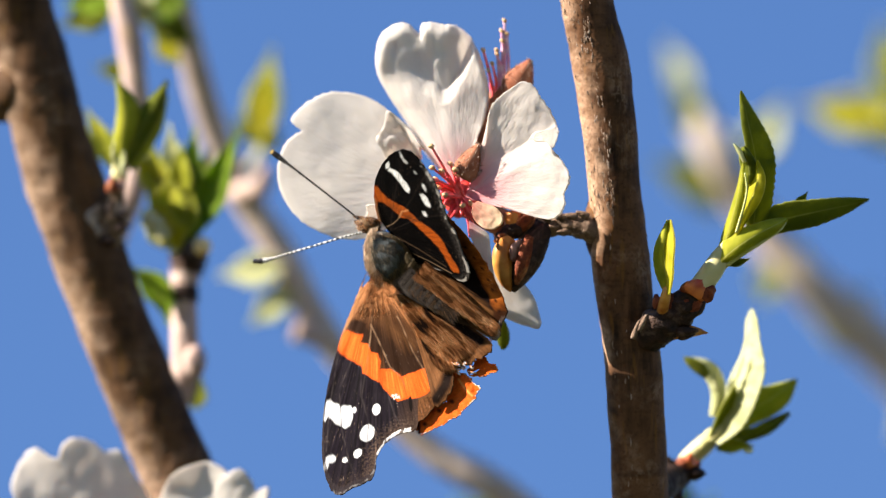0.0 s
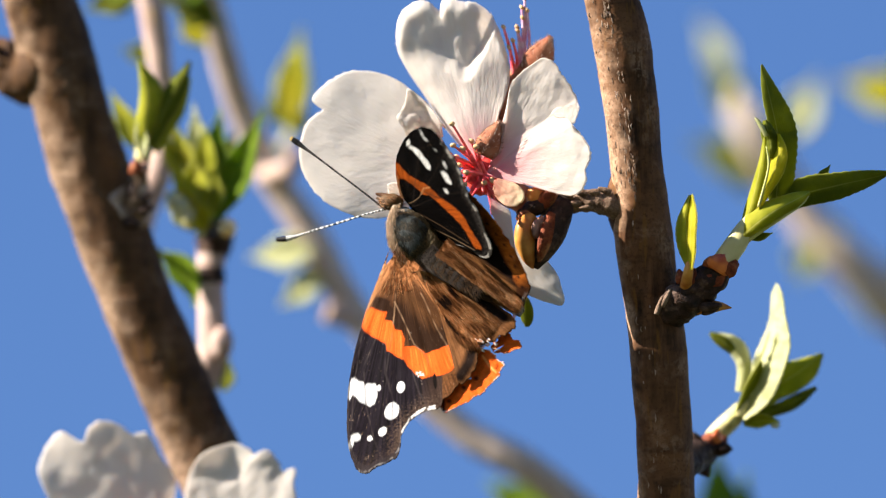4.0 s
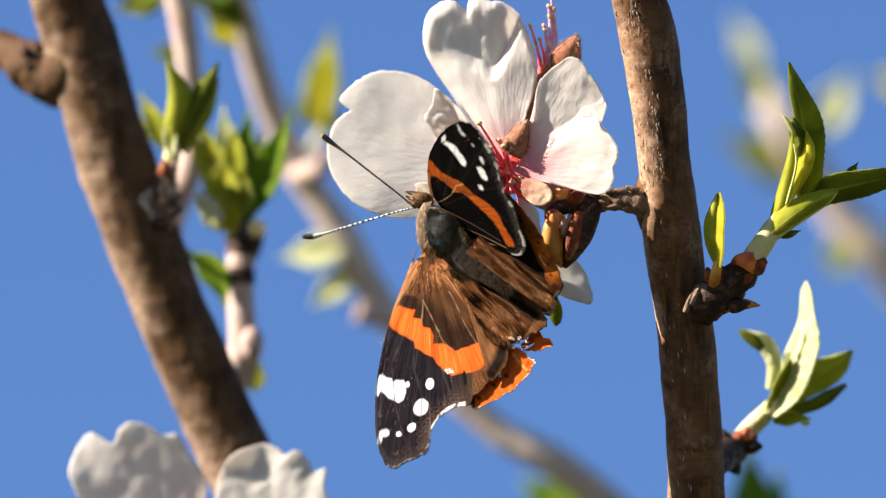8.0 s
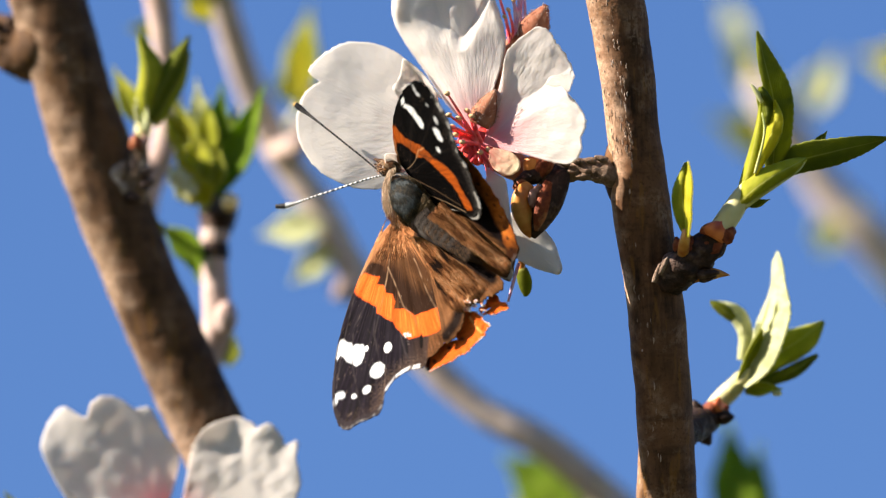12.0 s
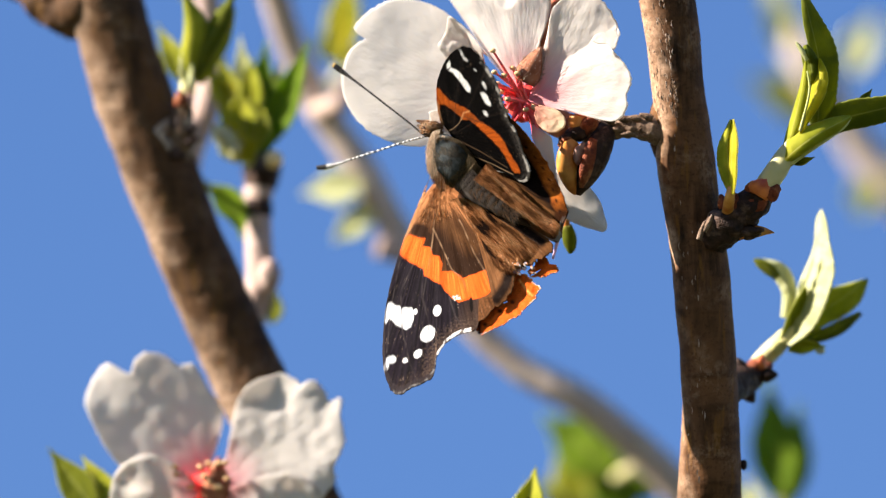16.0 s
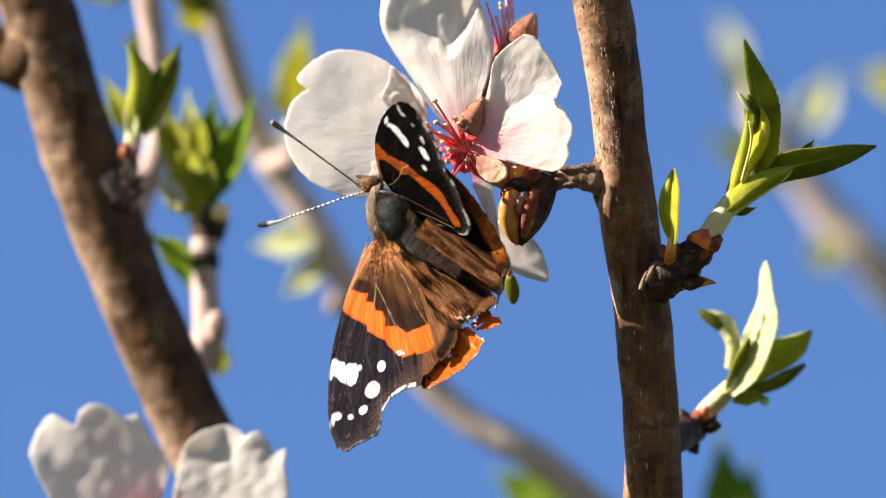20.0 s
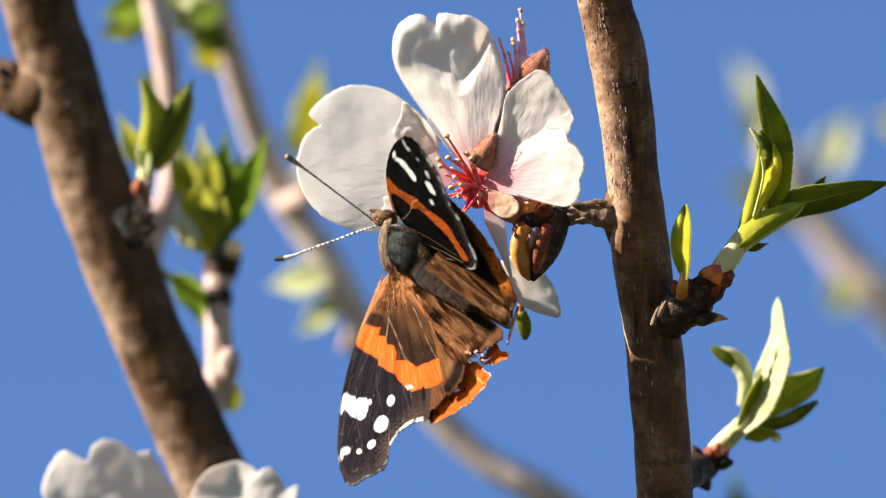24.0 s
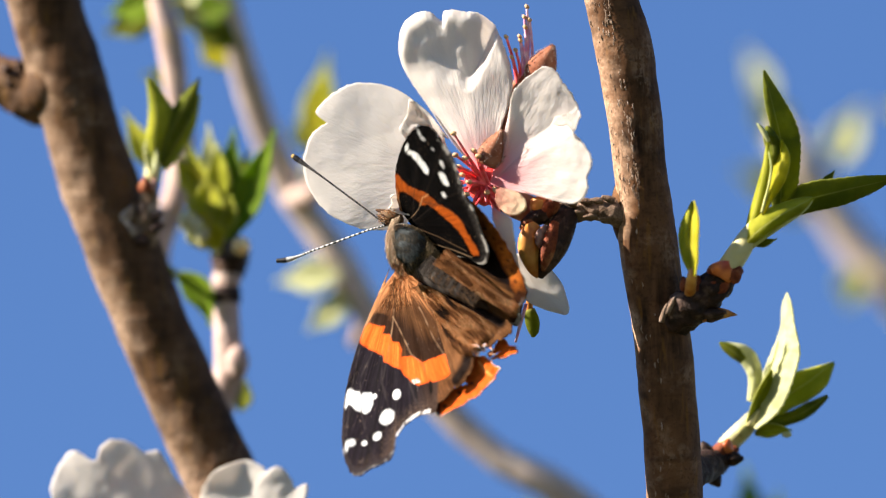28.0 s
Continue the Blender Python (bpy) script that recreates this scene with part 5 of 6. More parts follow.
def fore_tint(x, y, s, c):
    """The spread forewing: rusty root, orange band, black tip with white spots."""
    fine = noise.noise(Vector((x * 0.3, y * 0.3, 5)))
    j = 2.0 * noise.noise(Vector((x * 0.09, y * 0.09, 1))) + 1.4 * fine
    streak = noise.noise(Vector((c * 46, s * 3, 2)))
    d = inside(x, y, BAND)
    # satin rust at the root, fading to a dark brown cell in front of the band
    col = blend(RUST, BROWN, (y - 505) / 55 + 0.7 * streak)
    col = blend(col, DARK, 1.7 - nearness(x, y, [(684, 602), (716, 632), (730, 640)]) / 40 + 0.5 * streak)
    col = blend(col, (0.11, 0.045, 0.016), 0.8 - nearness(x, y, [(668, 548), (690, 580), (730, 610)]) / 26 + 0.6 * streak)
    col = blend(col, DARK, 2.2 - nearness(x, y, [(620, 578), (640, 582), (648, 600), (662, 612)]) / 7 + 0.4 * j)
    col = blend(col, (0.62, 0.28, 0.12), 1.1 - nearness(x, y, [(648, 488), (622, 545), (599, 598)]) / 9 + 0.5 * streak)
    mid = 612 + 0.62 * (x - 597) if x < 740 else 704
    if y > mid:
        col = blend(BLACK, (0.020, 0.014, 0.020), 0.5 + streak)
        col = blend(col, (0.050, 0.028, 0.020), (x - 690) / 40 - (745 - y) * 0.006 + 0.4 * streak)
        wear = 1 - nearness(x, y, EDGE_WEAR) / 34
        col = blend(col, (0.105, 0.066, 0.048), (wear - 0.25 + 0.9 * fine) * (1 if x > 640 else 0.35))
        if x > 740:
            col = blend(BROWN, DARK, 0.35 + streak + 0.5 * fine)
    if x > 738 and 640 < y <= mid:
        col = blend(col, BROWN, (x - 752) / 14)
    col = blend(ORANGE, col, (d - 0.7 * j) / 2.0)
    col = blend(col, (0.95, 0.27, 0.045), 0.6 * max(0.0, streak * 2) if d < -3 else 0.0)
    if fine > -0.05:
        col = blend((0.80, 0.70, 0.64), col, ell(x, y, 700, 704, 9, 6) + nearness(x, y, [(696, 698), (705, 708), (716, 712)]) / 14 - 0.5)
    col = blend((0.008, 0.005, 0.004), col, (ell(x, y, 727, 716, 3.4, 15, -4) - 0.7) * 3)
    col = blend(WHITE, col, (inside(x, y, PATCH) + 0.4 * j) / 1.8 + 0.2)
    for cx, cy, rx, ry, tn in SPOTS:
        e = ell(x, y, cx, cy, rx, ry, tn) + 0.10 * j
        col = blend(WHITE, col, (e - 0.85) * 4)
    if d > 3 and noise.noise(Vector((x * 0.42, y * 0.42, 31))) > 0.66 and streak > 0.05:
        col = blend(col, (0.56, 0.44, 0.36), 0.4)
    # broken pale fringe along the outer edge, rusty front edge
    if y > 755 and s > (0.976 if x > 655 else 0.988) and 590 < x < 728:
        col = blend(col, (0.86, 0.80, 0.76), 0.9 if noise.noise(Vector((x * 0.15, y * 0.15, 3))) > (-0.02 if x > 655 else 0.05) else 0.1)
    if s > 0.968 and c < 0:
        col = blend(col, (0.40, 0.18, 0.08) if y < 606 else (0.035, 0.026, 0.028), 0.8)
    for i, line in enumerate(VEINS):
        v = nearness(x, y, line)
        if v < 2.0:
            pale = noise.noise(Vector((x * 0.06, y * 0.06, 20 + i)))
            tone = (0.36, 0.21, 0.12) if y < mid and y > 560 else (0.055, 0.022, 0.010) if y < mid else (0.050, 0.038, 0.038)
            col = blend(blend(col, tone, (0.55 + pale) * (0.35 if d < 0 else 1.0)), col, v / 2.0)
    return col


BODY_SHADOW = [(712, 516), (760, 545), (800, 568), (850, 604)]


def hind_tint(x, y, s, c):
    j = noise.noise(Vector((x * 0.05, y * 0.05, 2)))
    hairy = noise.noise(Vector((c * 70, s * 4, 3)))
    col = blend((0.19, 0.078, 0.028), (0.075, 0.030, 0.012), 0.35 + 0.4 * j + 0.8 * hairy)
    # the abdomen's shadow is painted on the wing as a black line
    col = blend((0.008, 0.004, 0.003), col, nearness(x, y, BODY_SHADOW) / 9 - 0.6)
    return blend(col, (0.012, 0.006, 0.004), 1.6 - nearness(x, y, [(794, 664), (788, 684), (772, 708)]) / 9)


def margin_tint(x, y, s, c):
    j = noise.noise(Vector((x * 0.12, y * 0.12, 8)))
    col = blend(ORANGE, (0.62, 0.11, 0.010), 0.35 + 0.9 * j)
    for cx, cy in ((778, 728), (800, 712), (752, 752)):
        col = blend((0.10, 0.022, 0.008), col, ell(x, y, cx, cy, 6, 5, 30) * 1.1 - 0.1)
    col = blend((0.95, 0.36, 0.09), col, nearness(x, y, [(812, 672), (824, 690), (836, 702)]) / 3)
    col = blend((0.02, 0.012, 0.010), col, nearness(x, y, [(738, 724), (741, 745), (742, 768)]) / 4 - 0.2)
    fringe = noise.noise(Vector((x * 0.2, y * 0.2, 4)))
    return blend(col, (0.88, 0.80, 0.74), (s - 0.962) * 50 * (1 if fringe > -0.05 else 0.05))


BAR_TOP = [(662, 328), (668, 331), (678, 343), (692, 354), (706, 362), (716, 366), (726, 376), (742, 391), (760, 402), (776, 416), (786, 430), (794, 448), (804, 462), (812, 476)]
BAR_LOW = [(813, 483), (803, 482), (796, 472), (788, 456), (778, 440), (764, 425), (748, 410), (734, 396), (722, 386), (712, 385), (700, 374), (688, 364), (676, 357), (668, 356), (666, 372), (672, 392), (668, 392), (663, 360)]
BAR = BAR_TOP + BAR_LOW
WHITES = ([(681, 290), (688, 284), (691, 290), (689, 297), (682, 300)], [(684, 301), (690, 296), (700, 300), (708, 306), (714, 315), (720, 322), (727, 334), (725, 343), (718, 340), (710, 328), (703, 318), (694, 308)],
          [(705, 266), (710, 268), (715, 279), (724, 288), (722, 292), (714, 287), (709, 278)], [(730, 300), (734, 300), (739, 307), (735, 309)], [(746, 323), (751, 325), (757, 334), (754, 341), (748, 333)],
          [(742, 343), (749, 341), (757, 348), (764, 364), (762, 370), (753, 364), (746, 353)], [(746, 373), (752, 372), (759, 381), (756, 386), (749, 382)])


def raised_tint(x, y, s, c):
    """The raised forewing, its inner face to the camera."""
    fine = noise.noise(Vector((x * 0.35, y * 0.35, 6)))
    j = 1.4 * noise.noise(Vector((x * 0.11, y * 0.11, 3))) + 1.0 * fine
    streak = noise.noise(Vector((c * 46, s * 3, 7)))
    col = blend((0.0012, 0.0010, 0.0010), (0.0036, 0.0025, 0.0021), 0.4 + streak)
    col = blend(blend((0.40, 0.078, 0.008), (0.22, 0.040, 0.006), 0.2 + 1.2 * streak), col, (inside(x, y, BAR) - 0.8 * j) / 2.6 + 0.5)
    col = blend(col, (0.16, 0.038, 0.008), (0.9 - nearness(x, y, [(690, 362), (712, 376), (730, 388)]) / 12) * 0.8 if inside(x, y, BAR) < 1 else 0)
    col = blend((0.52, 0.22, 0.08), col, nearness(x, y, [(707, 384), (712, 374), (722, 372)]) / 2.6)
    col = blend((0.30, 0.155, 0.075), col, nearness(x, y, [(663, 352), (668, 378), (676, 402)]) / 3.2)
    for k, loop in enumerate(WHITES):
        if abs(x - loop[0][0]) < 50 and abs(y - loop[0][1]) < 50:
            tone = blend((0.78, 0.76, 0.74), (0.34, 0.33, 0.33), 0.5 * (k in (2, 3, 4, 6)) + 0.8 * fine)
            col = blend(tone, col, (inside(x, y, loop) + 0.6 * j) / 1.6 + 1.2)
    for line, tone in (([(676, 404), (692, 398), (703, 390), (708, 382)], (0.30, 0.20, 0.12)), ([(686, 410), (704, 428), (730, 448), (760, 462), (800, 484)], (0.26, 0.17, 0.10)),
                       ([(700, 418), (740, 440), (790, 472)], (0.10, 0.060, 0.035))):
        col = blend(tone, col, nearness(x, y, line) / 1.7 + 0.2)
    for line in ([(690, 408), (700, 340), (708, 300)], [(690, 408), (730, 350), (752, 312)], [(690, 408), (745, 385), (785, 380)], [(712, 380), (760, 400), (800, 440)]):
        col = blend(blend(col, (0.024, 0.017, 0.014), 0.6), col, nearness(x, y, line) / 1.4)
    # broken white fringe, ashy rim inside it
    if x > 752 and s > 0.86:
        col = blend(col, (0.11, 0.095, 0.085), (s - 0.88) * 6 * max(0.0, 0.4 + 1.6 * fine))
    if s > 0.962 and x > 745:
        col = blend(col, (0.36, 0.33, 0.30), 0.9 if noise.noise(Vector((x * 0.06, y * 0.06, 5))) > 0.08 else 0.05)
    return col


FUR_LINE = [(738, 480), (770, 507), (806, 536), (846, 566), (874, 586)]
RIM_LINE = [(800, 388), (836, 430), (866, 476), (888, 520), (897, 552), (886, 584)]


def far_hind_tint(x, y, s, c):
    j = noise.noise(Vector((x * 0.07, y * 0.07, 4)))
    hairy = noise.noise(Vector((c * 60, s * 4, 9)))
    # black middle: dark wing scales and the raised wing's shade in one colour
    col = blend((0.20, 0.085, 0.030), (0.0075, 0.0045, 0.004), (nearness(x, y, FUR_LINE) - 22) / 12 + 0.5 * hairy)
    rim = nearness(x, y, RIM_LINE)
    if rim < 26:
        rust = blend((0.50, 0.135, 0.020), (0.22, 0.055, 0.011), 0.35 + 1.2 * j)
        rust = blend(rust, (0.05, 0.018, 0.008), (y - 535) / 18)
        col = blend(rust, col, (rim - 19 - 3 * j) / 5)
        for k in range(8):
            cx, cy = curve([(812, 414), (862, 480), (886, 545)], k / 7)
            col = blend((0.03, 0.012, 0.008), col, ell(x, y, cx - 2, cy + 6, 4, 3.2, 50) * 1.2 - 0.2)
    if s > 0.965 and y > 560:
        col = blend(col, (0.5, 0.47, 0.46), 0.8 if j > 0 else 0.1)
    return col


PIVOT = at(700, 470, -9)
SEAT = PIVOT + Vector((0, 0.005, 0))


def build_butterfly():
    bf = thing("butterfly", "brown, orange and black butterfly with ragged wings on a blossom", "butterfly")
    rnd = random.Random(21)
    # the spread pair of wings
    fan("forewing", (664, 482, -4.6), [(648, 482), (627, 535), (604, 594), (585, 660), (574, 715), (570, 762), (570, 815), (579, 855), (597, 879), (628, 864), (656, 851), (664, 832), (666, 812), (682, 786), (703, 772), (724, 767),
        (736, 762), (742, 748), (756, 738), (772, 716), (784, 690), (776, 640), (752, 575), (722, 512), (716, 488)], WING, bf, "black forewing with an orange band and white spots",
        n=210, m=320, slope=(-0.026, -0.034), depth=lambda s, c: -0.09 * math.cos(c * 26) * s, ruffle=0.35, wave=70, jag=2.4, tint=fore_tint, thick=0.00012)
    fan("hindwing", (702, 480, -6.2), [(862, 598), (872, 612), (866, 626), (850, 634), (836, 642), (822, 650), (808, 652), (800, 656), (804, 672), (799, 694), (786, 714), (770, 720), (764, 694), (766, 656), (740, 590), (712, 545), (688, 520)], WING, bf,
        "brown hairy hindwing", n=90, m=150, slope=(-0.026, -0.034), depth=lambda s, c: 0.4 * c * s, ruffle=0.5, wave=45, jag=4.5, tint=hind_tint, thick=0.00012)
    fan("wing_margin", (792, 712, -14.9), [(764, 708), (776, 682), (790, 662), (808, 658), (828, 665), (838, 676), (846, 684), (850, 690), (843, 698), (843, 706), (834, 714), (822, 728), (814, 738), (798, 742), (784, 754), (766, 762), (746, 772), (738, 766),
        (736, 738), (746, 728), (758, 718)], WING, bf, "torn orange hindwing edge", n=50, m=150, slope=(-0.034, -0.036), depth=lambda s, c: -0.3 * s, ruffle=0.4, wave=26, jag=4.0, tint=margin_tint, thick=0.00012)
    fan("wing_margin", (852, 652, -14.5), [(830, 666), (826, 656), (836, 648), (842, 638), (852, 630), (862, 636), (868, 644), (878, 646), (881, 656), (870, 662), (858, 668), (846, 668), (830, 666)], WING, bf, "torn orange hindwing edge", n=24, m=80, jag=4.0,
        slope=(-0.034, -0.036), ruffle=0.4, wave=20, tint=margin_tint, thick=0.00012)
    # pale torn shreds of the wing skin between the two
    for i in range(16):
        x, y = rnd.uniform(798, 838), rnd.uniform(640, 664)
        a, ln = rnd.uniform(-0.6, 0.9), rnd.uniform(6, 15)
        blade("wing_shred", [(x, y, -15.0), (x + ln * 0.5 * math.cos(a), y + ln * 0.5 * math.sin(a), -15.2), (x + ln * math.cos(a), y + ln * math.sin(a), -15.0)], [0.6, 2.0, 0.4], [0.5, 1.6, 0.3], WING, bf, n=5, m=2,
              slope=(-0.03, -0.03), tint=lambda px, py, s, c: ((0.85, 0.82, 0.82), (0.5, 0.34, 0.24), (0.9, 0.25, 0.04))[(int(px) + int(py)) % 3], thick=0.00005)
    # the raised pair
    fan("forewing", (690, 414, -7), [(674, 402), (666, 376), (662, 346), (665, 314), (679, 286), (696, 270), (714, 264), (736, 275), (757, 302), (776, 336), (786, 368), (795, 394), (808, 414), (818, 444), (829, 470), (833, 487), (826, 498), (812, 497), (794, 484),
        (758, 472), (722, 458), (696, 436)], WING, bf, "raised black forewing with an orange bar", n=120, m=220, slope=(-0.117, 0.08), depth=lambda s, c: 0.8 * s * c - 0.06 * math.cos(c * 30) * s, jag=2.0, tint=raised_tint, thick=0.00012)
    fan("hindwing", (745, 462, -8.5), [(782, 372), (804, 394), (836, 430), (866, 476), (888, 520), (898, 552), (890, 572), (886, 592), (878, 604), (862, 596), (850, 590), (812, 568), (770, 524), (734, 504), (712, 474), (716, 440), (728, 414), (758, 388)], WING, bf, "folded brown hindwing with a rusty edge", n=90, m=140,
        slope=(-0.08, 0.05), depth=lambda s, c: 0.8 * s * c, ruffle=0.4, wave=50, jag=3.0, tint=far_hind_tint, thick=0.00012)

    # body
    def grey(co):
        j = rumble(co, 700)
        return blend((0.12, 0.135, 0.145), (0.070, 0.062, 0.054), 0.35 + 1.4 * j)

    def fuzz(co):
        return blend((0.10, 0.050, 0.024), (0.30, 0.19, 0.10), 0.4 + rumble(co, 1500))

    lump("thorax", 688, 456, -7.5, 36, 52, 3.0, FUR_GREY, bf, "blue-grey furry thorax", turn=-38, rough=0.10, tint=grey, segs=32)
    hd = lump("head", 654, 399, -6.8, 22, 15, 1.6, FUR_GREY, bf, "small brown furry head", turn=12, rough=0.12, tint=fuzz)
    lump("eye", 641, 398, -7.6, 7, 7, 0.6, EYE, hd)
    tube("palp", [(652, 392, -7.2, 7), (638, 387, -7.2, 5), (625, 383, -7, 1.6)], FUR_GREY, hd, segs=10, rings=8, tint=lambda s, a: (0.10, 0.045, 0.022))
    tube("palp", [(650, 402, -6.8, 6), (638, 396, -6.8, 4.5), (626, 391, -6.6, 1.6)], FUR_GREY, hd, segs=10, rings=8, tint=lambda s, a: (0.06, 0.03, 0.018))
    tube("abdomen", [(702, 474, -7.5, 30), (728, 502, -9.2, 24), (758, 526, -10.8, 19), (788, 547, -12.2, 14), (814, 565, -13.3, 8), (830, 576, -14.0, 2)], FUR_GREY, bf, "dark hairy abdomen", segs=28, rings=90, rough=0.06, scale=400,
         tint=lambda s, a: blend(blend((0.10, 0.085, 0.075), (0.028, 0.021, 0.018), 0.4 + 0.7 * math.sin(s * 44)), (0.045, 0.025, 0.015), (s - 0.42) * 4))

    def ringed(s, a):
        if s > 0.955:
            return (0.62, 0.40, 0.12)
        return (0.012, 0.010, 0.010) if s > 0.84 or (s * 46) % 1 < 0.72 else (0.20, 0.17, 0.15)

    def ringed_white(s, a):
        return (0.012, 0.01, 0.01) if s > 0.83 or (s * 34) % 1 < 0.5 else (0.70, 0.68, 0.66)

    raised = tube("antenna", [(646, 398, -7.6, 1.7), (615, 372, -7.4, 1.7), (570, 337, -7, 1.7), (530, 306, -6.6, 1.9), (506, 288, -6.2, 3.0), (490, 276, -6, 5.2), (479, 268, -5.9, 4.0)], FEELER, bf, "dark clubbed antenna with a yellow tip", segs=10, rings=150, tint=ringed)
    tube("antenna", [(644, 411, -7.2, 1.7), (610, 419, -6.6, 1.7), (560, 434, -5.2, 1.8), (510, 449, -3.8, 1.8), (485, 457, -3.0, 2.6), (465, 462, -2.5, 5.0), (447, 463, -2.2, 3.8)], FEELER, bf, "black and white ringed clubbed antenna", segs=10, rings=150, tint=ringed_white)

    # fur on the body and along the hindwings
    spots = []
    gold, warm, brown, black = (0.78, 0.46, 0.23), (0.52, 0.235, 0.088), (0.24, 0.095, 0.034), (0.030, 0.014, 0.008)
    cool = ((0.15, 0.172, 0.185), (0.25, 0.265, 0.27), (0.085, 0.088, 0.088), (0.21, 0.175, 0.135))
    cream = ((0.80, 0.62, 0.44), (0.54, 0.38, 0.25), (0.88, 0.72, 0.56))
    olive = ((0.24, 0.175, 0.10), (0.12, 0.09, 0.054), (0.42, 0.30, 0.175))

    def sway(x, y, k, seed):
        return k * noise.noise(Vector((x * 0.035, y * 0.035, seed))) + rnd.gauss(0, 0.05)

    # pale fuzz along the side of the thorax and neck
    for i in range(2600):
        f = rnd.random()
        px, py = curve([(656, 404), (648, 424), (646, 450), (652, 476), (672, 504)], f)
        u = rnd.uniform(-3, 14) * rnd.random()
        spots.append((px + u, py - 0.3 * u, -8.6 - 0.10 * u - rnd.uniform(0.0, 0.8), 0.02 + rnd.gauss(0, 0.22), 0.9 + rnd.gauss(0, 0.15), rnd.uniform(-0.3, 0.1), rnd.uniform(6, 14), rnd.choice(cream if f < 0.8 else (brown, warm, cream[1]))))
    for i in range(900):
        a, q = rnd.uniform(0, 2 * math.pi), math.sqrt(rnd.random())
        spots.append((654 + 21 * q * math.cos(a), 399 + 14 * q * math.sin(a), -6.8 - 1.5 * math.sqrt(1 - q * q), -0.75 + 0.3 * math.cos(a), 0.35 * math.sin(a) - 0.2, rnd.uniform(-0.3, 0.1), rnd.uniform(4, 10), rnd.choice((brown, warm, cream[1], black))))
    # thorax: short close grey pile over the rounded back
    tilt = Matrix.Rotation(radians(-38), 3, "Y")
    for i in range(6500):
        a, q = rnd.uniform(0, 2 * math.pi), math.sqrt(rnd.random())
        p = tilt @ Vector((36 * q * math.cos(a), -3.05 * math.sqrt(1 - q * q), 52 * q * math.sin(a)))
        x, y, w = 688 + p.x, 456 - p.z, -7.5 - 3.15 * math.sqrt(1 - q * q)
        patch = noise.noise(Vector((x * 0.06, y * 0.06, 9)))
        tone = rnd.choice(cool[:2]) if patch > -0.05 else rnd.choice(cool[2:])
        if q > 0.80:
            tone = rnd.choice(cream[:2] if x < 676 else olive)
        elif x + y > 1170:
            tone = rnd.choice(cool[2:] + olive)
        out = 0.9 * max(0.0, q - 0.6) / 0.4
        spots.append((x, y, w - 0.25, 0.40 + out * p.x / 50 + rnd.gauss(0, 0.12), 0.75 - 0.4 * out * p.z / 50 + rnd.gauss(0, 0.1), rnd.uniform(-0.22, 0.0), rnd.uniform(5, 11), tone))
    # olive tuft where thorax and abdomen meet
    for i in range(2400):
        f, u = rnd.random(), rnd.uniform(-1, 1)
        x, y = 736 - 22 * f + 16 * u, 462 + 34 * f + 16 * u
        spots.append((x, y, -10.9 + 0.9 * f + 0.5 * u * u + rnd.uniform(-0.2, 0.2), -0.35 + sway(x, y, 0.5, 4), 0.85 + rnd.gauss(0, 0.08), rnd.uniform(-0.2, 0.4), rnd.uniform(10, 26), rnd.choice(olive)))
    # sparse fringes of the abdomen's rings
    for i in range(3000):
        f = 0.10 + 0.64 * rnd.random()
        px, py = curve([(702, 474), (762, 528), (862, 600)], f)
        off = rnd.uniform(-20, 20) * (1 - 0.5 * f)
        ring = round(f * 14) / 14
        spots.append((px + 0.6 * off, py - 0.75 * off, -9.4 - 6.0 * f - 1.7 * (1 - (off / 26) ** 2), 0.45 + rnd.gauss(0, 0.1), 0.85 + rnd.gauss(0, 0.1), rnd.uniform(-0.1, 0.1), rnd.uniform(6, 15), (0.17, 0.14, 0.12) if abs(f - ring) < 0.013 and f < 0.62 else rnd.choice(((0.13, 0.10, 0.085), (0.03, 0.022, 0.018), (0.28, 0.16, 0.085) if f > 0.25 else (0.16, 0.13, 0.11)))))
    # golden hair on the folded hindwing
    for i in range(5200):
        f = rnd.random()
        px, py = curve(FUR_LINE, 0.97 * f)
        off = rnd.uniform(-15, 24) * (1 - 0.45 * f) + 2 * f
        x, y = px + 0.62 * off, py - 0.78 * off
        lock = noise.noise(Vector((f * 4, off * 0.16, 1)))
        tone = gold if lock > 0.15 and rnd.random() < 0.7 else warm if lock > -0.15 else brown
        spots.append((x, y, -12.3 - 4.6 * f + 0.02 * max(0.0, off) + rnd.uniform(-0.4, 0.2), 0.72 + sway(x, y, 0.3, 2), 0.70 + sway(x, y, 0.2, 3), rnd.uniform(-0.35, 0.05), rnd.uniform(12, 30) * (1 - 0.3 * f), tone))
    # long hair on the spread hindwing, combed outwards
    for i in range(9000):
        f = 0.95 * rnd.random()
        v = rnd.random()
        px, py = curve([(720, 524), (760, 552), (800, 578), (848, 612)], f)
        qx, qy = curve([(700, 520), (738, 590), (770, 640), (800, 652)], f)
        x, y = px + (qx - px) * v, py + (qy - py) * v
        lock = noise.noise(Vector(((x - y) * 0.075, (x + y) * 0.014, 5))) + 0.5 * noise.noise(Vector(((x - y) * 0.2, (x + y) * 0.03, 6)))
        tone = gold if lock > 0.12 and rnd.random() < 0.6 else warm if lock > -0.08 else brown if lock > -0.42 else black
        lean = 0.30 * v
        spots.append((x, y, -6.9 - 0.026 * (x - 702) - 0.034 * (y - 480) + rnd.uniform(-0.3, 0.1), 0.74 - lean + sway(x, y, 0.25, 7), 0.62 + lean + sway(x, y, 0.2, 8), rnd.uniform(-0.3, 0.0), rnd.uniform(14, 40) * (1 - 0.35 * f), tone))
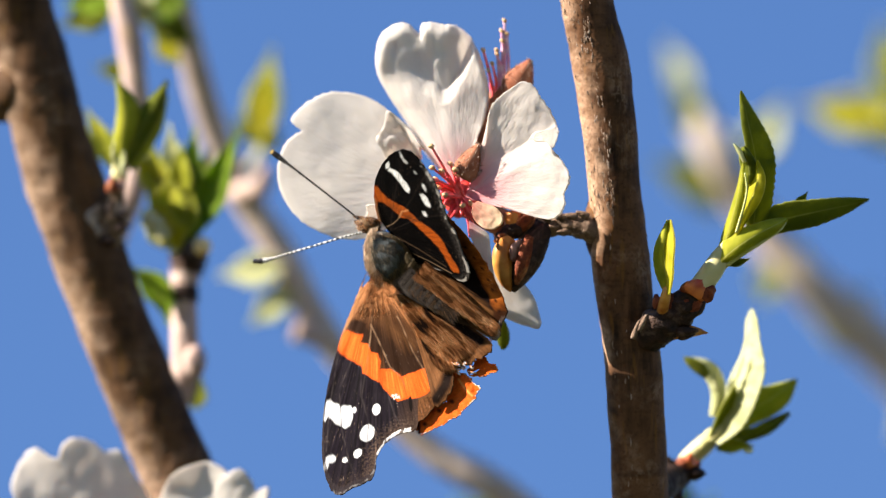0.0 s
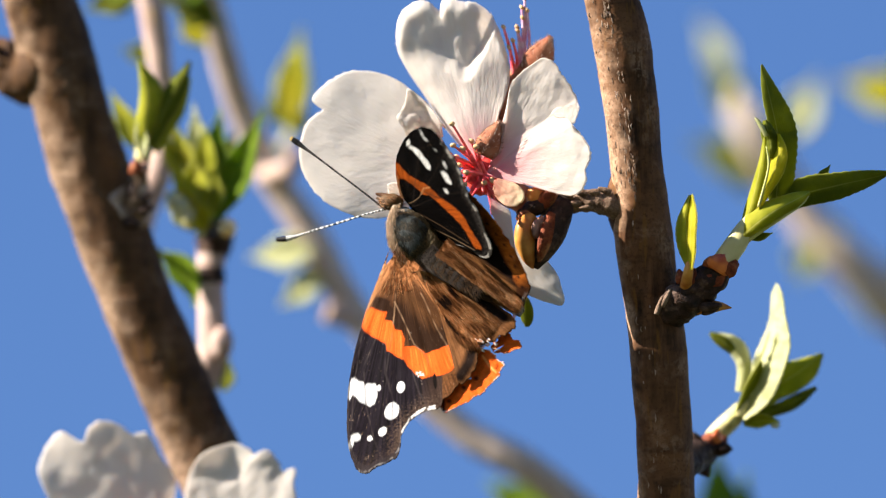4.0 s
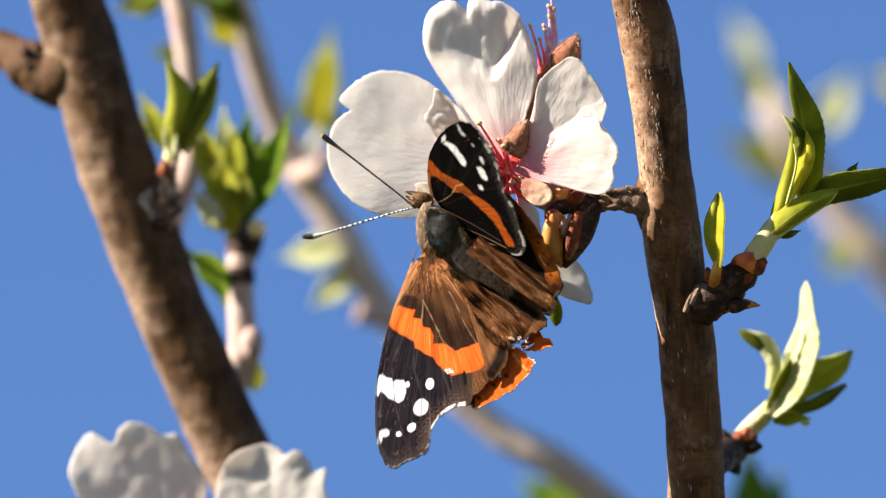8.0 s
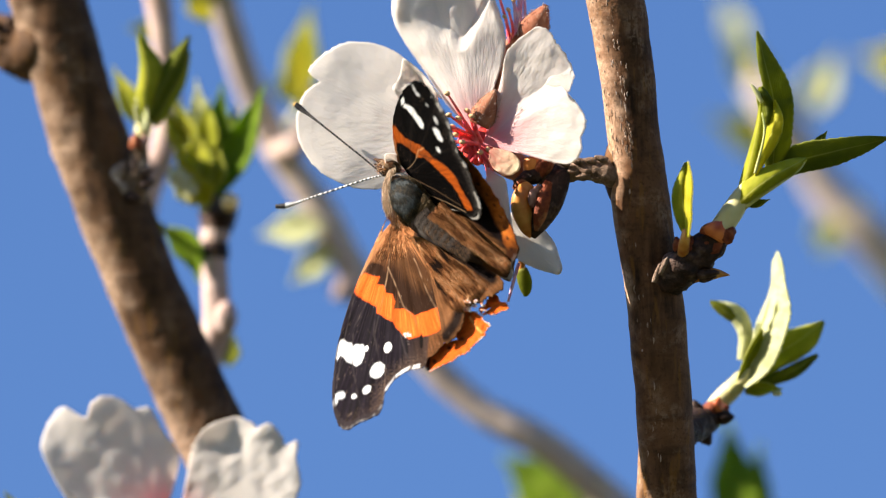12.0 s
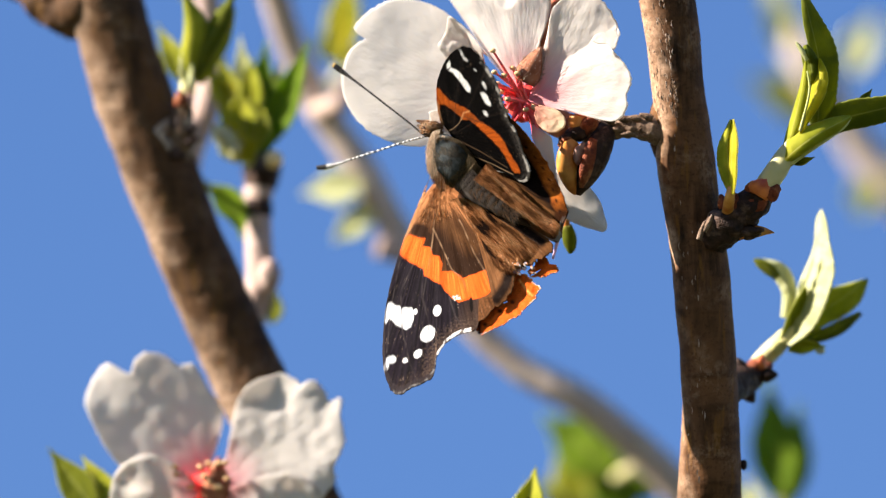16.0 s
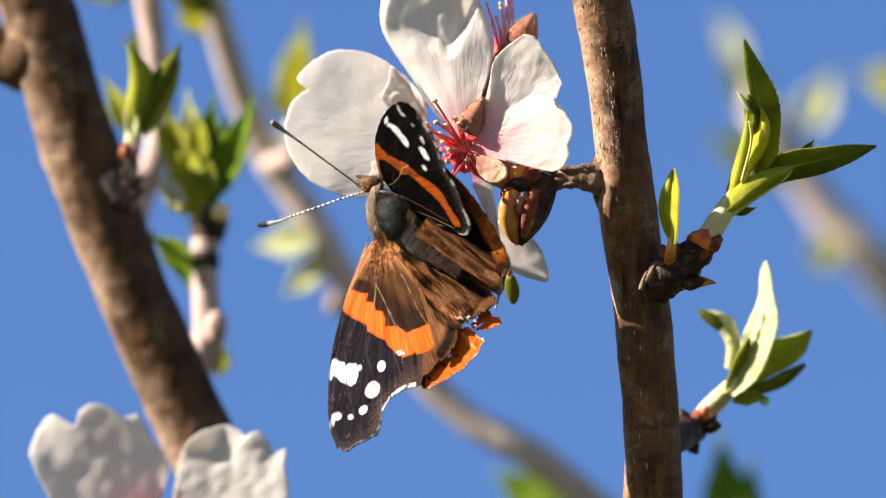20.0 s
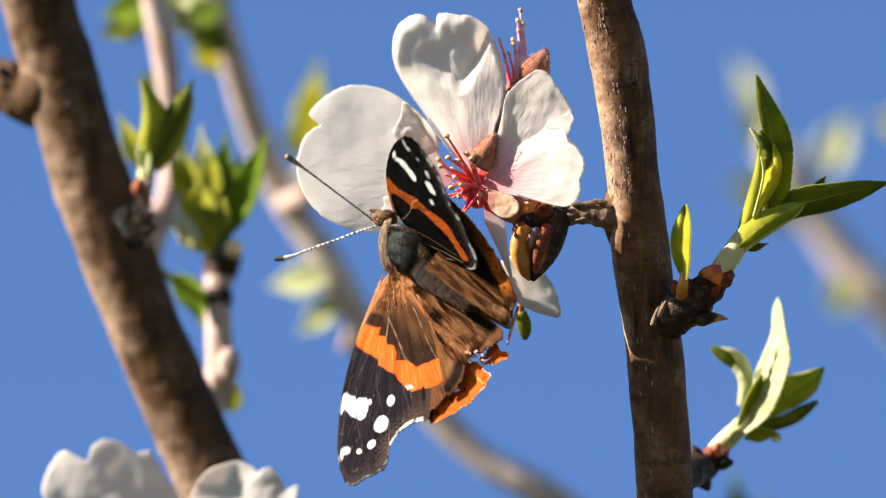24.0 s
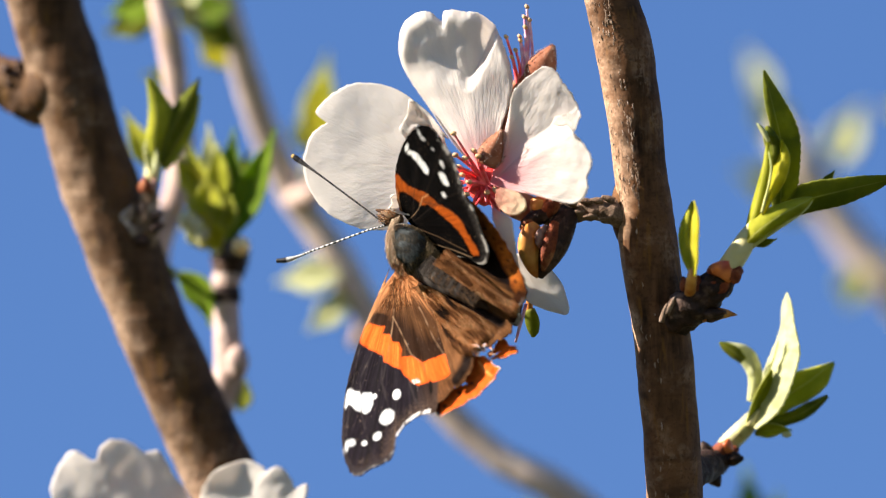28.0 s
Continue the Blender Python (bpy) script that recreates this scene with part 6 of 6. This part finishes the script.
    # root of the spread forewing
    for i in range(420):
        f = rnd.random() ** 1.4
        a = rnd.uniform(-0.40, 0.75)
        x, y = 664 + (22 + 60 * f) * math.sin(a), 476 + (22 + 60 * f) * math.cos(a)
        spots.append((x, y, -4.9 - 0.026 * (x - 664) - 0.034 * (y - 482), math.sin(a) + rnd.gauss(0, 0.06), math.cos(a), rnd.uniform(-0.12, 0.05), rnd.uniform(8, 24), rnd.choice((gold, warm, warm, brown))))
    tagged(hairs("fur", spots, FUR_GREY, bf, "brown and grey body hair"), kind="stuff")
    for ob in bf.children:
        ob.matrix_basis = Matrix.Translation(-PIVOT)
    bf.matrix_basis = BASE @ Matrix.Translation(SEAT)
    return bf, raised


butterfly, raised_antenna = build_butterfly()


def motions():
    # seconds; shift in mm to the right and up; turns in degrees about the sheet's three axes
    rows = [
        (0, 0.00, 0.00, 0.00, 0.00, 0.00),
        (0.5, 0.15, 0.22, -0.28, 0.31, 1.68),
        (1, 0.10, 0.30, 0.84, -0.02, -1.14),
        (1.5, 0.08, 0.28, 1.43, -0.08, -1.97),
        (2, 0.04, 0.16, 0.97, -0.29, -1.95),
        (2.5, 0.09, 0.19, 0.85, -0.19, -1.76),
        (3, 0.03, 0.16, 1.64, -0.17, -2.14),
        (3.5, 0.05, 0.17, 1.35, -0.27, -1.43),
        (5.5, 0.19, 0.27, 0.28, 0.43, 2.73),
        (6, 0.06, 0.20, 0.34, 0.52, 1.98),
        (6.5, 0.06, 0.24, 0.18, 0.33, 1.06),
        (7, 0.19, 0.68, 0.24, 1.57, 0.36),
        (7.5, 0.34, 0.45, -0.59, 1.35, 1.57),
        (8, 0.31, 0.39, -1.39, 1.37, 3.73),
        (8.5, 0.24, 0.33, -1.52, 1.36, 7.06),
        (9, 0.24, 0.39, -0.90, 0.96, 1.91),
        (9.5, 0.09, 0.32, -0.79, 1.34, 3.18),
        (10, -0.46, 0.37, 0.25, 1.25, 3.61),
        (10.5, -0.16, 0.88, -1.74, 2.51, -2.24),
        (11, -0.13, 0.91, -4.73, 2.25, -3.25),
        (11.5, -0.19, 0.77, -2.28, 1.30, -4.54),
        (12, -0.15, 0.91, -5.71, 2.16, -3.52),
        (12.5, -0.14, 0.48, -1.53, 0.47, -5.29),
        (13, -0.07, 0.48, -1.56, 0.41, -4.09),
        (13.5, -0.24, 0.41, -1.32, 0.18, -5.08),
        (15.5, -0.24, 0.29, -1.71, 0.27, -3.57),
        (16, -0.27, 0.31, -2.97, 1.26, -0.22),
        (16.5, -0.25, 0.34, -4.09, 1.60, -1.00),
        (17, -0.33, 0.12, -2.39, 0.65, -1.13),
        (17.5, -0.53, -0.04, -2.07, 0.32, 0.94),
        (18, -0.30, 0.26, -2.12, 0.83, -4.01),
        (18.5, -0.37, -0.02, -0.41, 0.17, -4.23),
        (19, -0.27, 0.16, -2.35, 1.20, -2.36),
        (19.5, -0.36, 0.05, -1.33, 0.50, -3.48),
        (20, -0.46, -0.26, -2.02, -0.26, 0.14),
        (20.5, -0.38, -0.11, -1.17, -0.10, -2.86),
        (22.5, -0.44, -0.17, -1.03, -0.18, -4.36),
        (23, -0.51, 0.01, -1.93, 0.08, -2.16),
        (23.5, -0.33, -0.10, -3.15, 0.07, -2.72),
        (24, -0.43, -0.10, -1.42, -0.28, -4.15),
        (24.5, -0.43, -0.33, -1.86, -0.65, -3.14),
        (25, -0.42, -0.11, -1.45, -0.34, -3.45),
        (25.5, -0.54, -0.28, -0.89, -0.47, -3.54),
        (26, -0.47, 0.07, -1.14, -0.26, -7.15),
        (26.5, -0.50, 0.22, -3.14, 0.14, -6.45),
        (27, -0.54, -0.08, -4.45, 0.26, -2.03),
        (27.5, -0.37, 0.16, -6.23, 0.98, -1.13),
        (28, -0.53, -0.19, -8.05, 0.97, -0.03),
    ]
    walk(butterfly, [(t, BASE @ Matrix.Translation(SEAT + Vector((x / 1000, 0, z / 1000))) @ pose(0, 0, 0, rx, ry, rz)) for t, x, z, rx, ry, rz in rows])
    # the raised antenna dips a little after the first second; shift in sheet units to the right and down
    dips = [(0, 0, 0), (1, -1, 8), (2, -2, 12), (3, -3, 14), (5.5, -4, 15), (9, -3, 15), (12, 0, 16), (16, -3, 15), (22, -3, 14), (28, -3, 14)]
    walk(raised_antenna, [(t, Matrix.Translation(Vector((x * UNIT, 0, -y * UNIT)) - PIVOT)) for t, x, y in dips])


motions()
